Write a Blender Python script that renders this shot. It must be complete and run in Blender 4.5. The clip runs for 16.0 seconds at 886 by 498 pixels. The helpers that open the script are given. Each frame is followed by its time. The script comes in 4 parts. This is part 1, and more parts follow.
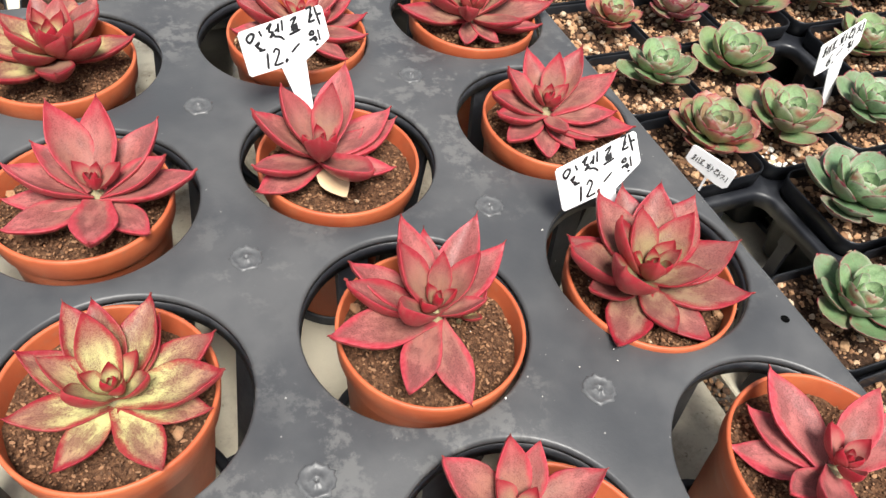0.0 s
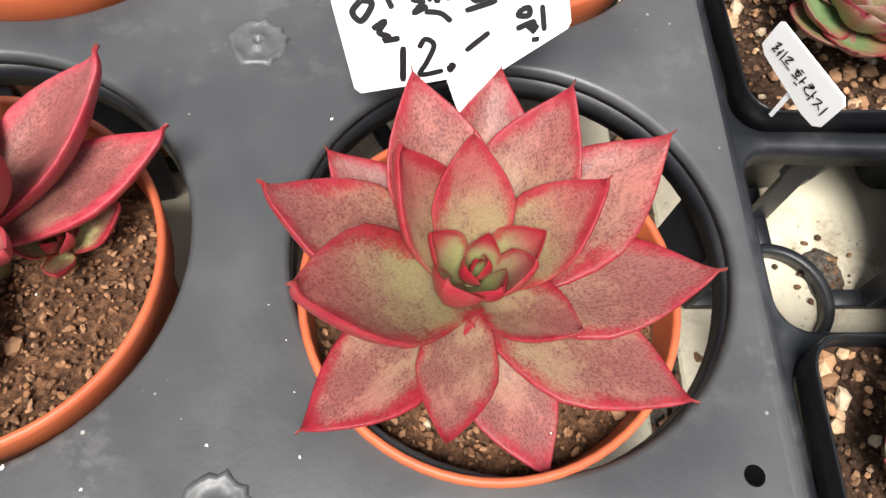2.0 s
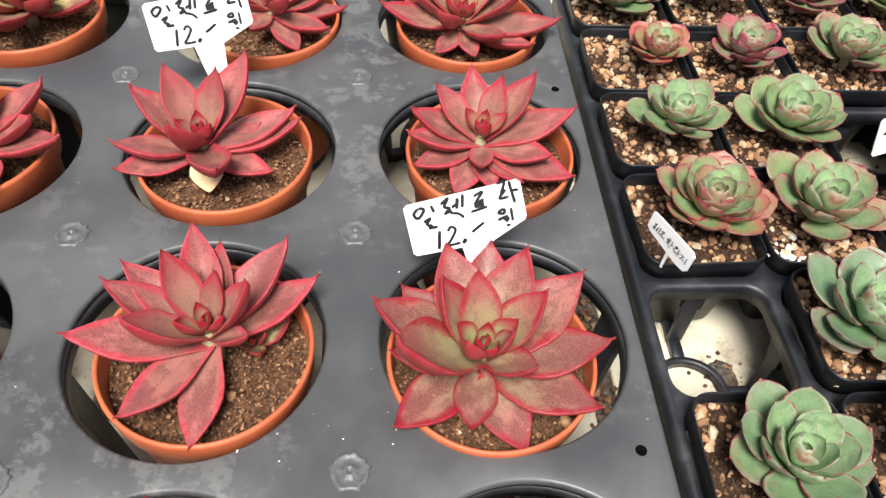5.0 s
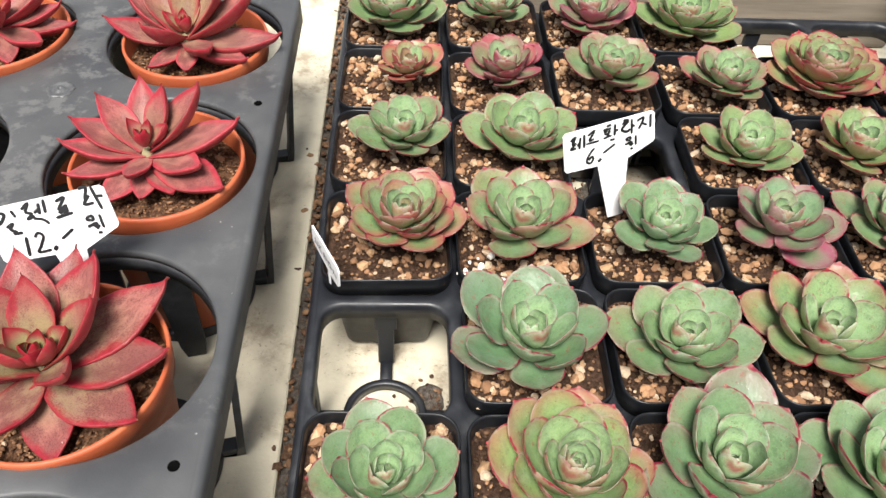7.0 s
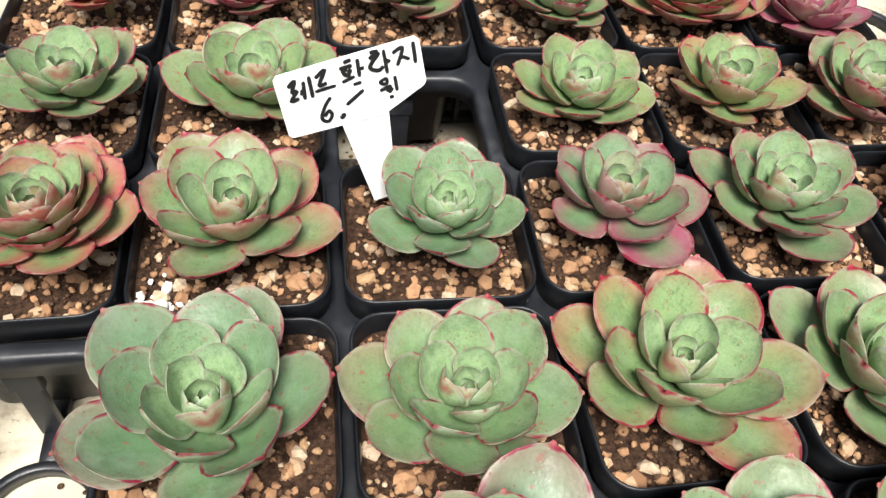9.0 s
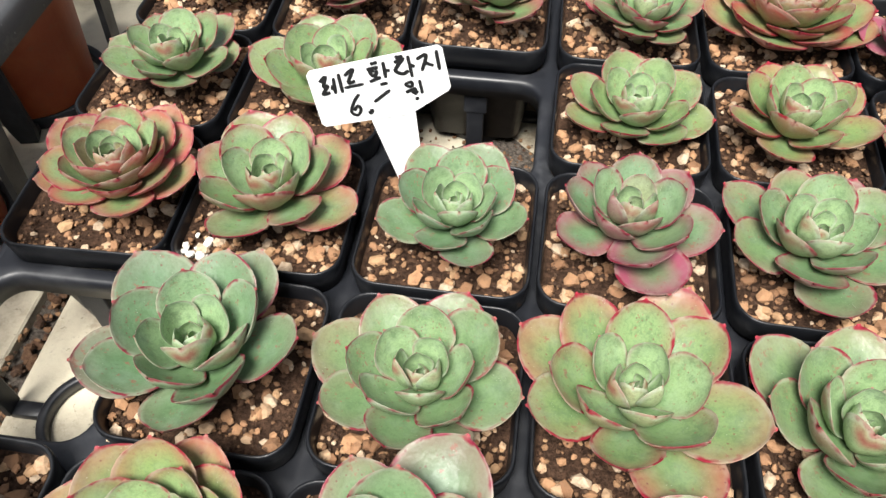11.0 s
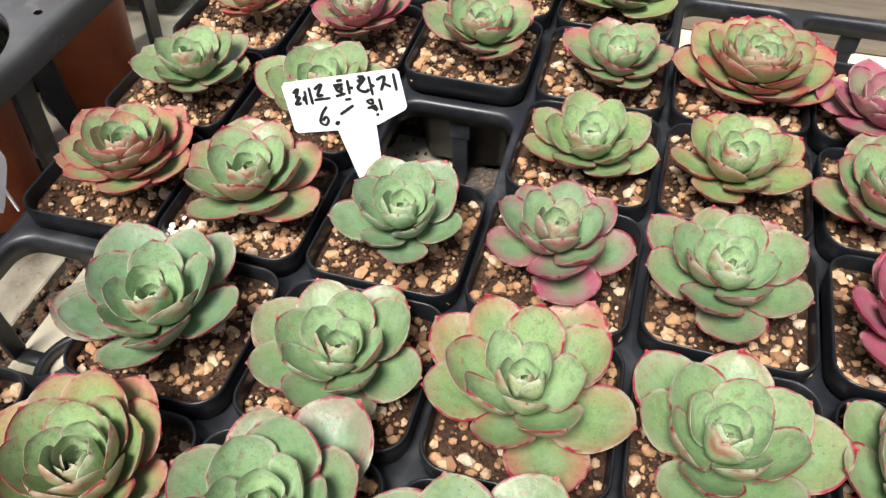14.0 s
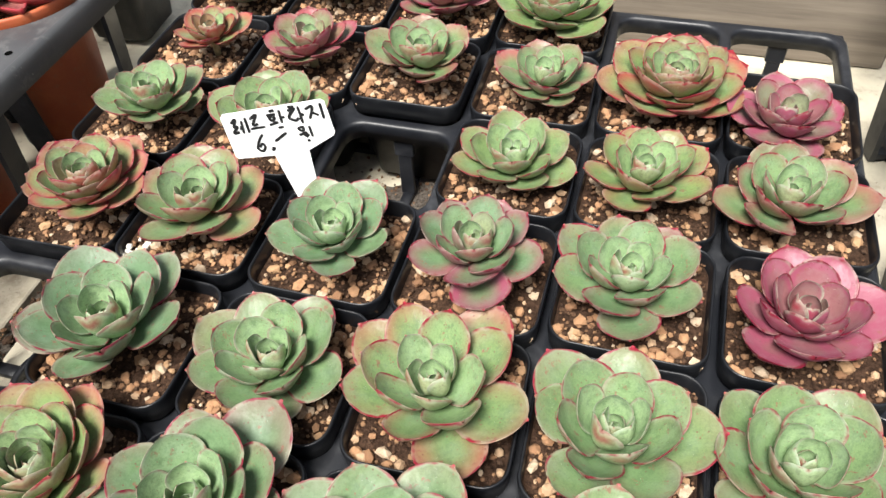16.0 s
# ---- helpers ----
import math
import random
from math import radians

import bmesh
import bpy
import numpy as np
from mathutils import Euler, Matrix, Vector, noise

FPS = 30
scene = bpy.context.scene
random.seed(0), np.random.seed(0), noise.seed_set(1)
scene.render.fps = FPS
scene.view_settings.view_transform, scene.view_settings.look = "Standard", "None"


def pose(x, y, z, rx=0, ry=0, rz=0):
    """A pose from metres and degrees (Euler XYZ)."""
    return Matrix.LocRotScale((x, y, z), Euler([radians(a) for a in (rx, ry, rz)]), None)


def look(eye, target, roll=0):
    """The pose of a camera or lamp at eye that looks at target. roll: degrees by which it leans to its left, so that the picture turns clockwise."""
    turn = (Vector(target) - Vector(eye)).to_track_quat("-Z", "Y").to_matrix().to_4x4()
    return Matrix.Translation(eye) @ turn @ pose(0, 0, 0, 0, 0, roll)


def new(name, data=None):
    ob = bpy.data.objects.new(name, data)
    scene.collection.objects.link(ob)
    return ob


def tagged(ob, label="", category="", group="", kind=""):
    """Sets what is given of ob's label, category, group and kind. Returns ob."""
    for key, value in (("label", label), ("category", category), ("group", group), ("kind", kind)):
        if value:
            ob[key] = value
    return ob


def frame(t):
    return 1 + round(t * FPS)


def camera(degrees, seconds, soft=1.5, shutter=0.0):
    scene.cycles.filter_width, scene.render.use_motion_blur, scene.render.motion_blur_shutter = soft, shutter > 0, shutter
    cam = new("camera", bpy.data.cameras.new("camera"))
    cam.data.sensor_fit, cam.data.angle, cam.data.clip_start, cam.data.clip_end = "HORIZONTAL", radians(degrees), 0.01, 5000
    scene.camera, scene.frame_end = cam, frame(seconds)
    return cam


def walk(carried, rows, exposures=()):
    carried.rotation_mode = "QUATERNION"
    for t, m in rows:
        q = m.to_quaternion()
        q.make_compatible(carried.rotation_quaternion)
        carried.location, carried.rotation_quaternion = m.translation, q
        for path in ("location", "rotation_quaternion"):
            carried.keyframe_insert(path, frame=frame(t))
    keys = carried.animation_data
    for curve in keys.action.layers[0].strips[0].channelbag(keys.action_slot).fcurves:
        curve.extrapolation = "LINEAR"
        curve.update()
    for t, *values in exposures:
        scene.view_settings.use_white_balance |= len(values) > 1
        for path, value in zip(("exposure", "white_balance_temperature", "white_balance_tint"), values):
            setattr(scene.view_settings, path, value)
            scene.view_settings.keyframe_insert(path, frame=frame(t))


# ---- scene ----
cam = camera(60.5, 16.0)
PATH = [
    (0, (-0.3465, -0.4952, 0.3878), (-0.0093, 0.0806, -0.357), 10.51),
    (0.5, (-0.233, -0.4588, 0.3437), (-0.0166, 0.0995, -0.4573), 12.71),
    (1, (-0.1708, -0.4221, 0.3124), (-0.0733, 0.1105, -0.5284), 7.73),
    (1.5, (-0.1586, -0.4049, 0.2812), (-0.0797, 0.0627, -0.5992), 9.02),
    (2, (-0.1523, -0.3914, 0.2666), (-0.0692, 0.0327, -0.6352), 10.39),
    (2.5, (-0.1534, -0.3846, 0.26), (-0.0809, 0.0512, -0.6371), 9.06),
    (3, (-0.1557, -0.391, 0.2641), (-0.0791, 0.0578, -0.6262), 9.77),
    (3.5, (-0.1681, -0.4146, 0.2921), (-0.1012, 0.0969, -0.5645), 8.34),
    (5.8, (-0.1718, -0.5068, 0.3897), (-0.0854, 0.1651, -0.3459), 4.10),
    (6, (-0.1492, -0.5052, 0.3848), (-0.0629, 0.1728, -0.3452), 4.55),
    (6.5, (-0.065, -0.5022, 0.3786), (-0.0051, 0.1797, -0.3504), 3.74),
    (7, (0.0111, -0.5009, 0.3686), (0.0583, 0.1768, -0.3652), 3.52),
    (7.5, (0.0781, -0.4868, 0.3573), (0.1178, 0.1991, -0.3693), 2.35),
    (8, (0.1082, -0.4481, 0.3332), (0.2199, 0.2117, -0.4099), 6.76),
    (8.5, (0.1118, -0.4136, 0.2992), (0.2334, 0.2442, -0.4441), 7.05),
    (9, (0.1034, -0.4012, 0.2822), (0.2593, 0.2295, -0.478), 8.28),
    (9.2, (0.102, -0.3982, 0.283), (0.259, 0.2106, -0.4946), 8.22),
    (11.3, (0.183, -0.4171, 0.3052), (0.0619, 0.189, -0.481), -0.57),
    (11.5, (0.1903, -0.4221, 0.3047), (0.0539, 0.192, -0.4726), -0.16),
    (12, (0.2074, -0.4248, 0.3103), (0.0418, 0.2043, -0.4492), -0.62),
    (12.5, (0.2144, -0.4224, 0.3138), (0.0411, 0.2108, -0.4405), -1.16),
    (13, (0.2207, -0.424, 0.3136), (0.0413, 0.2081, -0.4403), -1.18),
    (13.5, (0.2243, -0.4285, 0.3155), (0.0408, 0.2047, -0.4364), -1.07),
    (14, (0.2289, -0.4332, 0.3207), (0.0411, 0.2003, -0.43), -1.06),
    (14.5, (0.236, -0.4371, 0.3238), (0.0444, 0.2012, -0.4218), -0.93),
    (15, (0.2427, -0.4415, 0.324), (0.0496, 0.1997, -0.4186), -0.94),
    (15.5, (0.2482, -0.4437, 0.3265), (0.0525, 0.1982, -0.415), -0.94),
    (16, (0.2726, -0.4392, 0.3436), (0.0652, 0.1944, -0.4017), -3.88),
]
walk(cam, [(t, look(eye, target, roll)) for t, eye, target, roll in PATH], [(0.0, 2.53), (3.5, 2.52), (6.0, 2.50), (9.0, 2.48), (11.5, 2.56), (16.0, 2.58)])

# ---- light ----
SUN_EL, SUN_AZ = 64.0, 194.0
world = bpy.data.worlds.new("overcast_sky")
scene.world = world
world.use_nodes = True
wn, wl = world.node_tree.nodes, world.node_tree.links
sky = wn.new("ShaderNodeTexSky")
sky.sky_type, sky.sun_disc = "NISHITA", False
sky.sun_elevation, sky.sun_rotation = radians(SUN_EL), radians(SUN_AZ)
grey = wn.new("ShaderNodeRGBToBW")
wl.new(sky.outputs[0], grey.inputs[0])
cloud = wn.new("ShaderNodeMix")
cloud.data_type = "RGBA"
cloud.inputs[0].default_value = 0.8
wl.new(sky.outputs[0], cloud.inputs[6])
wl.new(grey.outputs[0], cloud.inputs[7])
wl.new(cloud.outputs[2], wn["Background"].inputs[0])
wn["Background"].inputs[1].default_value = 0.045
sun = new("sun", bpy.data.lights.new("sun", "SUN"))
sun.data.energy, sun.data.angle, sun.data.color = 1.5, radians(24), (1.0, 0.96, 0.9)
sun.matrix_world = look((0, 0, 3), Vector((0, 0, 3)) - Vector((math.cos(radians(SUN_EL)) * math.sin(radians(SUN_AZ)), math.cos(radians(SUN_EL)) * math.cos(radians(SUN_AZ)), math.sin(radians(SUN_EL)))))


# ---- materials ----
class Nodes:
    """A material's node tree with short calls."""

    def __init__(self, name):
        self.mat = bpy.data.materials.new(name)
        self.mat.use_nodes = True
        self.t = self.mat.node_tree
        self.out = self.t.nodes["Principled BSDF"]

    def put(self, socket, value):
        if isinstance(value, bpy.types.NodeSocket):
            self.t.links.new(value, socket)
        elif isinstance(value, (tuple, list)) and len(value) == 3 and socket.type == "RGBA":
            socket.default_value = (*value, 1)
        else:
            socket.default_value = value

    def node(self, kind, **settings):
        n = self.t.nodes.new("ShaderNode" + kind)
        for k, v in settings.items():
            if k == "operation":
                n.operation = v
            elif k == "data_type":
                n.data_type = v
            elif k == "blend_type":
                n.blend_type = v
            elif k == "attribute_name":
                n.attribute_name = v
            elif k == "feature":
                n.feature = v
            elif k == "interpolation_type":
                n.interpolation_type = v
        return n

    def math(self, op, a, b=0.0, clamp=False):
        n = self.node("Math", operation=op)
        n.use_clamp = clamp
        self.put(n.inputs[0], a), self.put(n.inputs[1], b)
        return n.outputs[0]

    def mix(self, f, a, b, blend="MIX"):
        n = self.node("Mix", data_type="RGBA", blend_type=blend)
        n.clamp_factor = True
        self.put(n.inputs[0], f), self.put(n.inputs[6], a), self.put(n.inputs[7], b)
        return n.outputs[2]

    def ramp(self, x, lo, hi, to_lo=0.0, to_hi=1.0):
        n = self.node("MapRange", interpolation_type="SMOOTHSTEP")
        for i, v in enumerate((x, lo, hi, to_lo, to_hi)):
            self.put(n.inputs[i], v)
        return n.outputs[0]

    def place(self, world_space=False, spread=True):
        """Local place, shifted by each object's own random number."""
        c = self.node("NewGeometry").outputs["Position"] if world_space else self.node("TexCoord").outputs["Object"]
        if not spread:
            return c
        n = self.node("VectorMath", operation="ADD")
        r = self.math("MULTIPLY", self.rand(), 37.0)
        self.put(n.inputs[0], c), self.put(n.inputs[1], r)
        return n.outputs[0]

    def rand(self):
        return self.node("ObjectInfo").outputs["Random"]

    def noise(self, vec, scale, detail=3.0, rough=0.55):
        n = self.node("TexNoise")
        self.put(n.inputs["Vector"], vec)
        n.inputs["Scale"].default_value, n.inputs["Detail"].default_value, n.inputs["Roughness"].default_value = scale, detail, rough
        return n.outputs["Fac"]

    def dots(self, vec, scale):
        n = self.node("TexVoronoi", feature="F1")
        self.put(n.inputs["Vector"], vec)
        n.inputs["Scale"].default_value = scale
        return n.outputs["Distance"], n.outputs["Color"]

    def attr(self, name):
        return self.node("Attribute", attribute_name=name).outputs["Fac"]

    def bump(self, height, strength, distance):
        n = self.node("Bump")
        n.inputs["Strength"].default_value, n.inputs["Distance"].default_value = strength, distance
        self.put(n.inputs["Height"], height)
        self.put(self.out.inputs["Normal"], n.outputs[0])

    def done(self, color, rough, **more):
        self.put(self.out.inputs["Base Color"], color), self.put(self.out.inputs["Roughness"], rough)
        for k, v in more.items():
            self.put(self.out.inputs[k.replace("_", " ")], v)
        return self.mat


def green_leaf_material():
    """Glaucous green leaf; the object's colour gives redness, warmth and age (1: outermost)."""
    m = Nodes("green_leaf")
    p = m.place()
    own = m.node("SeparateColor")
    m.put(own.inputs[0], m.node("ObjectInfo").outputs["Color"])
    red, warm, age = own.outputs[0], own.outputs[1], own.outputs[2]
    margin, tip, under = m.attr("margin"), m.attr("tip"), m.attr("under")
    large, fine = m.noise(p, 2.2), m.noise(p, 11.0, 5.0)
    c = m.mix(warm, (0.100, 0.176, 0.092), (0.174, 0.248, 0.084))
    c = m.mix(m.ramp(age, 0.12, 0.72, 0.9, 0.0), c, (0.36, 0.51, 0.265))
    c = m.mix(m.ramp(m.math("ADD", margin, m.math("MULTIPLY", large, 0.5)), 0.55, 1.3, 0.0, 0.20), c, (0.20, 0.27, 0.17))
    c = m.mix(m.ramp(m.noise(p, 5.0, 6.0, 0.75), 0.44, 0.68, 0.0, 0.55), c, (0.060, 0.110, 0.050))
    c = m.mix(m.ramp(m.noise(p, 30.0, 5.0, 0.75), 0.45, 0.62, 0.0, 0.30), c, (0.062, 0.105, 0.048))
    # deeper green leaf base, with the shade between leaves put into it
    c = m.mix(m.ramp(m.attr("along"), 0.15, 0.7, 0.4, 0.0), c, (0.095, 0.19, 0.075))
    # flush over the older leaves and the undersides
    flush = m.math("MULTIPLY", red, m.ramp(m.math("ADD", m.math("MULTIPLY", age, 0.60), m.math("MULTIPLY", margin, 0.56)), 0.55, 1.16))
    flush = m.math("ADD", flush, m.math("MULTIPLY", m.math("MULTIPLY", under, red), 0.35), clamp=True)
    flush = m.math("MULTIPLY", flush, m.ramp(large, 0.2, 0.7, 0.6, 1.0), clamp=True)
    flush = m.math("ADD", flush, m.ramp(red, 0.78, 1.0, 0.0, 0.55), clamp=True)
    flush = m.math("MULTIPLY", flush, m.ramp(red, 0.35, 0.85, 0.45, 1.5), clamp=True)
    warm_red = m.mix(m.ramp(warm, 0.1, 0.7), (0.24, 0.060, 0.095), (0.31, 0.078, 0.058))
    c = m.mix(flush, c, warm_red)
    # thin red margin and pointed tip
    edge = m.math("ADD", margin, m.math("MULTIPLY", m.math("SUBTRACT", fine, 0.5), 0.13))
    lo = m.math("SUBTRACT", 0.90, m.math("MULTIPLY", red, 0.09))
    # paler rim: frosted margin, with light caught on its thick edge painted in
    pale = m.math("MULTIPLY", m.ramp(margin, 0.82, 0.95, 0.0, 0.85), m.ramp(age, 0.0, 0.9, 1.0, 0.45))
    c = m.mix(m.math("MULTIPLY", pale, 0.8), c, (0.37, 0.47, 0.34))
    n = m.math("MULTIPLY", m.ramp(edge, lo, 0.955, 0.0, 1.0), m.ramp(m.noise(p, 4.0, 2.0), 0.38, 0.62, 0.25, 1.0))
    n = m.math("MULTIPLY", n, m.math("MULTIPLY", m.math("ADD", m.math("MULTIPLY", red, 0.7), 0.75), m.ramp(age, 0.12, 0.65, 0.22, 1.0)), clamp=True)
    c = m.mix(n, c, m.mix(warm, (0.15, 0.008, 0.026), (0.21, 0.014, 0.022)))
    c = m.mix(m.math("MULTIPLY", tip, 0.75), c, (0.36, 0.02, 0.04))
    spot = m.math("MULTIPLY", m.math("MULTIPLY", under, m.ramp(m.attr("along"), 0.68, 0.92)), m.ramp(margin, 0.55, 0.95, 1.0, 0.3))
    spot = m.math("MULTIPLY", spot, m.math("MULTIPLY", m.ramp(age, 0.25, 0.7, 0.95, 0.15), m.ramp(m.rand(), 0.25, 0.6)))
    c = m.mix(spot, c, (0.23, 0.014, 0.03))
    # waxy bloom, small brown scars and specks
    bloom = m.ramp(m.noise(p, 2.6, 4.0, 0.65), 0.42, 0.74, 0.0, 0.11)
    c = m.mix(bloom, c, (0.36, 0.42, 0.38))
    d, _ = m.dots(p, 13.0)
    speck = m.math("MULTIPLY", m.ramp(d, 0.10, 0.20, 1.0, 0.0), m.ramp(m.noise(p, 3.0), 0.46, 0.56))
    c = m.mix(m.math("MULTIPLY", speck, 0.75), c, (0.13, 0.045, 0.04))
    e, _ = m.dots(p, 26.0)
    dust = m.math("MULTIPLY", m.ramp(e, 0.05, 0.10, 1.0, 0.0), m.ramp(m.noise(p, 5.0), 0.52, 0.6))
    c = m.mix(m.math("MULTIPLY", dust, 0.7), c, (0.62, 0.62, 0.56))
    scar = m.math("MULTIPLY", m.ramp(m.noise(p, 7.0, 6.0, 0.7), 0.59, 0.66), m.ramp(age, 0.25, 0.6))
    c = m.mix(m.math("MULTIPLY", scar, 0.75), c, (0.20, 0.08, 0.06))
    m.bump(m.math("ADD", fine, m.math("MULTIPLY", large, 1.5)), 0.06, 0.02)
    return m.done(c, m.ramp(fine, 0.3, 0.8, 0.34, 0.48), Specular_IOR_Level=0.27)


def red_leaf_material():
    """Keeled red leaf; the object's colour gives green heart, darkness and age."""
    m = Nodes("red_leaf")
    p = m.place()
    own = m.node("SeparateColor")
    m.put(own.inputs[0], m.node("ObjectInfo").outputs["Color"])
    heart, dark, age = own.outputs[0], own.outputs[1], own.outputs[2]
    margin, tip, under, along = m.attr("margin"), m.attr("tip"), m.attr("under"), m.attr("along")
    large, fine = m.noise(p, 2.0), m.noise(p, 13.0, 6.0, 0.7)
    grain = m.noise(p, 60.0, 3.0, 0.7)
    # dusky pink-brown blade, olive towards the heart
    c = m.mix(m.ramp(large, 0.3, 0.7), (0.225, 0.078, 0.064), (0.185, 0.105, 0.074))
    olive = m.mix(m.ramp(age, 0.1, 0.75), (0.20, 0.26, 0.09), (0.23, 0.165, 0.10))
    olive = m.mix(m.ramp(heart, 0.95, 1.0), olive, (0.45, 0.44, 0.19))
    c = m.mix(m.math("MULTIPLY", heart, m.ramp(along, 0.25, 0.95, 1.0, 0.25), clamp=True), c, olive)
    c = m.mix(m.math("MULTIPLY", dark, 0.75), c, (0.42, 0.115, 0.125))
    c = m.mix(m.math("MULTIPLY", m.ramp(m.math("ADD", along, m.math("MULTIPLY", large, 0.3)), 0.55, 1.0), m.ramp(dark, 0.0, 0.35, 0.3, 0.7)), c, (0.42, 0.120, 0.120))
    # pale waxy bloom, then smoky patches of fine dark dots towards the end of the leaf
    c = m.mix(m.ramp(m.noise(p, 6.0, 5.0, 0.75), 0.46, 0.80, 0.0, 0.30), c, (0.38, 0.28, 0.24))
    cover = m.math("MULTIPLY", m.ramp(m.math("ADD", m.noise(p, 3.0, 4.0, 0.7), m.math("MULTIPLY", along, 0.18)), 0.46, 0.72), m.ramp(age, 0.2, 0.7, 0.25, 1.0))
    c = m.mix(m.math("MULTIPLY", cover, 0.68), c, (0.13, 0.037, 0.038))
    c = m.mix(m.math("MULTIPLY", m.math("MULTIPLY", m.ramp(grain, 0.48, 0.58), m.ramp(cover, 0.0, 0.6, 0.40, 1.0)), 0.75), c, (0.10, 0.030, 0.027))
    # crimson margin, broad and broken on its inner side
    edge = m.math("ADD", margin, m.math("MULTIPLY", m.math("SUBTRACT", large, 0.5), 1.2))
    edge = m.math("ADD", edge, m.math("MULTIPLY", m.math("SUBTRACT", fine, 0.5), 0.30))
    edge = m.math("ADD", edge, m.math("MULTIPLY", m.math("SUBTRACT", grain, 0.5), 0.45))
    c = m.mix(m.math("MULTIPLY", m.ramp(edge, 0.60, 0.98, 0.0, 0.92), m.ramp(age, 0.0, 0.5, 0.55, 1.0)), c, m.mix(m.ramp(fine, 0.35, 0.65), m.mix(m.ramp(dark, 0.12, 0.35), (0.175, 0.004, 0.013), (0.30, 0.022, 0.038)), m.mix(m.ramp(dark, 0.12, 0.35), (0.25, 0.014, 0.026), (0.38, 0.055, 0.070))))
    c = m.mix(m.math("MULTIPLY", under, 0.85), c, m.mix(m.ramp(fine, 0.35, 0.65), (0.30, 0.018, 0.03), (0.26, 0.055, 0.05)))
    c = m.mix(m.math("MULTIPLY", m.ramp(along, 0.50, 0.85), m.ramp(age, 0.12, 0.60, 0.95, 0.0)), c, (0.24, 0.010, 0.02))
    c = m.mix(m.math("MULTIPLY", tip, 0.8), c, (0.20, 0.06, 0.04))
    d, _ = m.dots(p, 30.0)
    speck = m.math("MULTIPLY", m.ramp(d, 0.12, 0.24, 1.0, 0.0), m.ramp(m.noise(p, 3.5), 0.45, 0.58))
    c = m.mix(m.math("MULTIPLY", speck, 0.6), c, (0.14, 0.04, 0.045))
    m.bump(m.math("ADD", fine, m.math("MULTIPLY", large, 1.5)), 0.10, 0.02)
    return m.done(c, m.ramp(fine, 0.3, 0.8, 0.34, 0.50), Specular_IOR_Level=0.22)


def plastic(name, base, dusty, rough, dust=0.5, spec=0.5, grain=900.0):
    m = Nodes(name)
    w = m.place(world_space=True, spread=False)
    a, b = m.noise(w, 28.0, 6.0, 0.65), m.noise(w, 160.0, 4.0, 0.6)
    f = m.math("MULTIPLY", m.ramp(a, 0.42, 0.72), m.ramp(b, 0.3, 0.75), clamp=True)
    c = m.mix(m.math("MULTIPLY", f, dust), base, dusty)
    m.bump(m.noise(w, grain, 2.0), 0.12, 0.0004)
    return m.done(c, m.ramp(a, 0.3, 0.7, rough - 0.08, rough + 0.14), Specular_IOR_Level=spec)


def tray_plate_material():
    """Grey-black moulded plate with water stains, dust and pale scuffs."""
    m = Nodes("tray_plate_plastic")
    w = m.place(world_space=True, spread=False)
    a, b, s = m.noise(w, 16.0, 6.0, 0.6), m.noise(w, 70.0, 6.0, 0.7), m.noise(w, 9.0, 2.0)
    c = m.mix(m.ramp(a, 0.35, 0.7), (0.042, 0.044, 0.0475), (0.068, 0.069, 0.071))
    c = m.mix(m.math("MULTIPLY", m.ramp(b, 0.50, 0.60), m.ramp(s, 0.46, 0.60)), c, (0.098, 0.098, 0.097))
    d, _ = m.dots(w, 170.0)
    grit = m.math("MULTIPLY", m.ramp(d, 0.05, 0.1, 1.0, 0.0), m.ramp(m.noise(w, 30.0), 0.56, 0.66))
    c = m.mix(grit, c, (0.35, 0.34, 0.32))
    m.bump(m.math("ADD", m.noise(w, 500.0, 2.0), m.math("MULTIPLY", b, 2.0)), 0.10, 0.0006)
    return m.done(c, m.ramp(a, 0.35, 0.7, 0.40, 0.58), Specular_IOR_Level=0.5)


def terracotta_plastic():
    m = Nodes("terracotta_plastic")
    w = m.place(spread=True)
    a, b = m.noise(w, 40.0, 5.0, 0.6), m.noise(w, 190.0, 4.0)
    c = m.mix(m.ramp(a, 0.35, 0.7), (0.37, 0.078, 0.030), (0.45, 0.115, 0.045))
    c = m.mix(m.math("MULTIPLY", m.ramp(b, 0.55, 0.8), 0.45), c, (0.26, 0.12, 0.07))
    m.bump(b, 0.06, 0.0005)
    return m.done(c, 0.5, Specular_IOR_Level=0.4)


def board_material():
    """Cream painted board with soil stains, splashes and worn scratches."""
    m = Nodes("cream_painted_board")
    w = m.place(world_space=True, spread=False)
    a, b, f = m.noise(w, 14.0, 6.0, 0.65), m.noise(w, 55.0, 6.0, 0.75), m.noise(w, 300.0, 4.0, 0.7)
    c = m.mix(m.ramp(a, 0.3, 0.7), (0.61, 0.56, 0.43), (0.50, 0.455, 0.35))
    dirt = m.math("MULTIPLY", m.ramp(a, 0.44, 0.64), m.ramp(b, 0.40, 0.64), clamp=True)
    c = m.mix(m.math("MULTIPLY", dirt, 0.75), c, (0.20, 0.15, 0.10))
    crumb = m.math("MULTIPLY", m.ramp(f, 0.60, 0.68), m.ramp(a, 0.42, 0.6))
    c = m.mix(m.math("MULTIPLY", crumb, 0.85), c, (0.07, 0.05, 0.035))
    m.bump(m.math("ADD", b, f), 0.3, 0.0008)
    return m.done(c, 0.6)


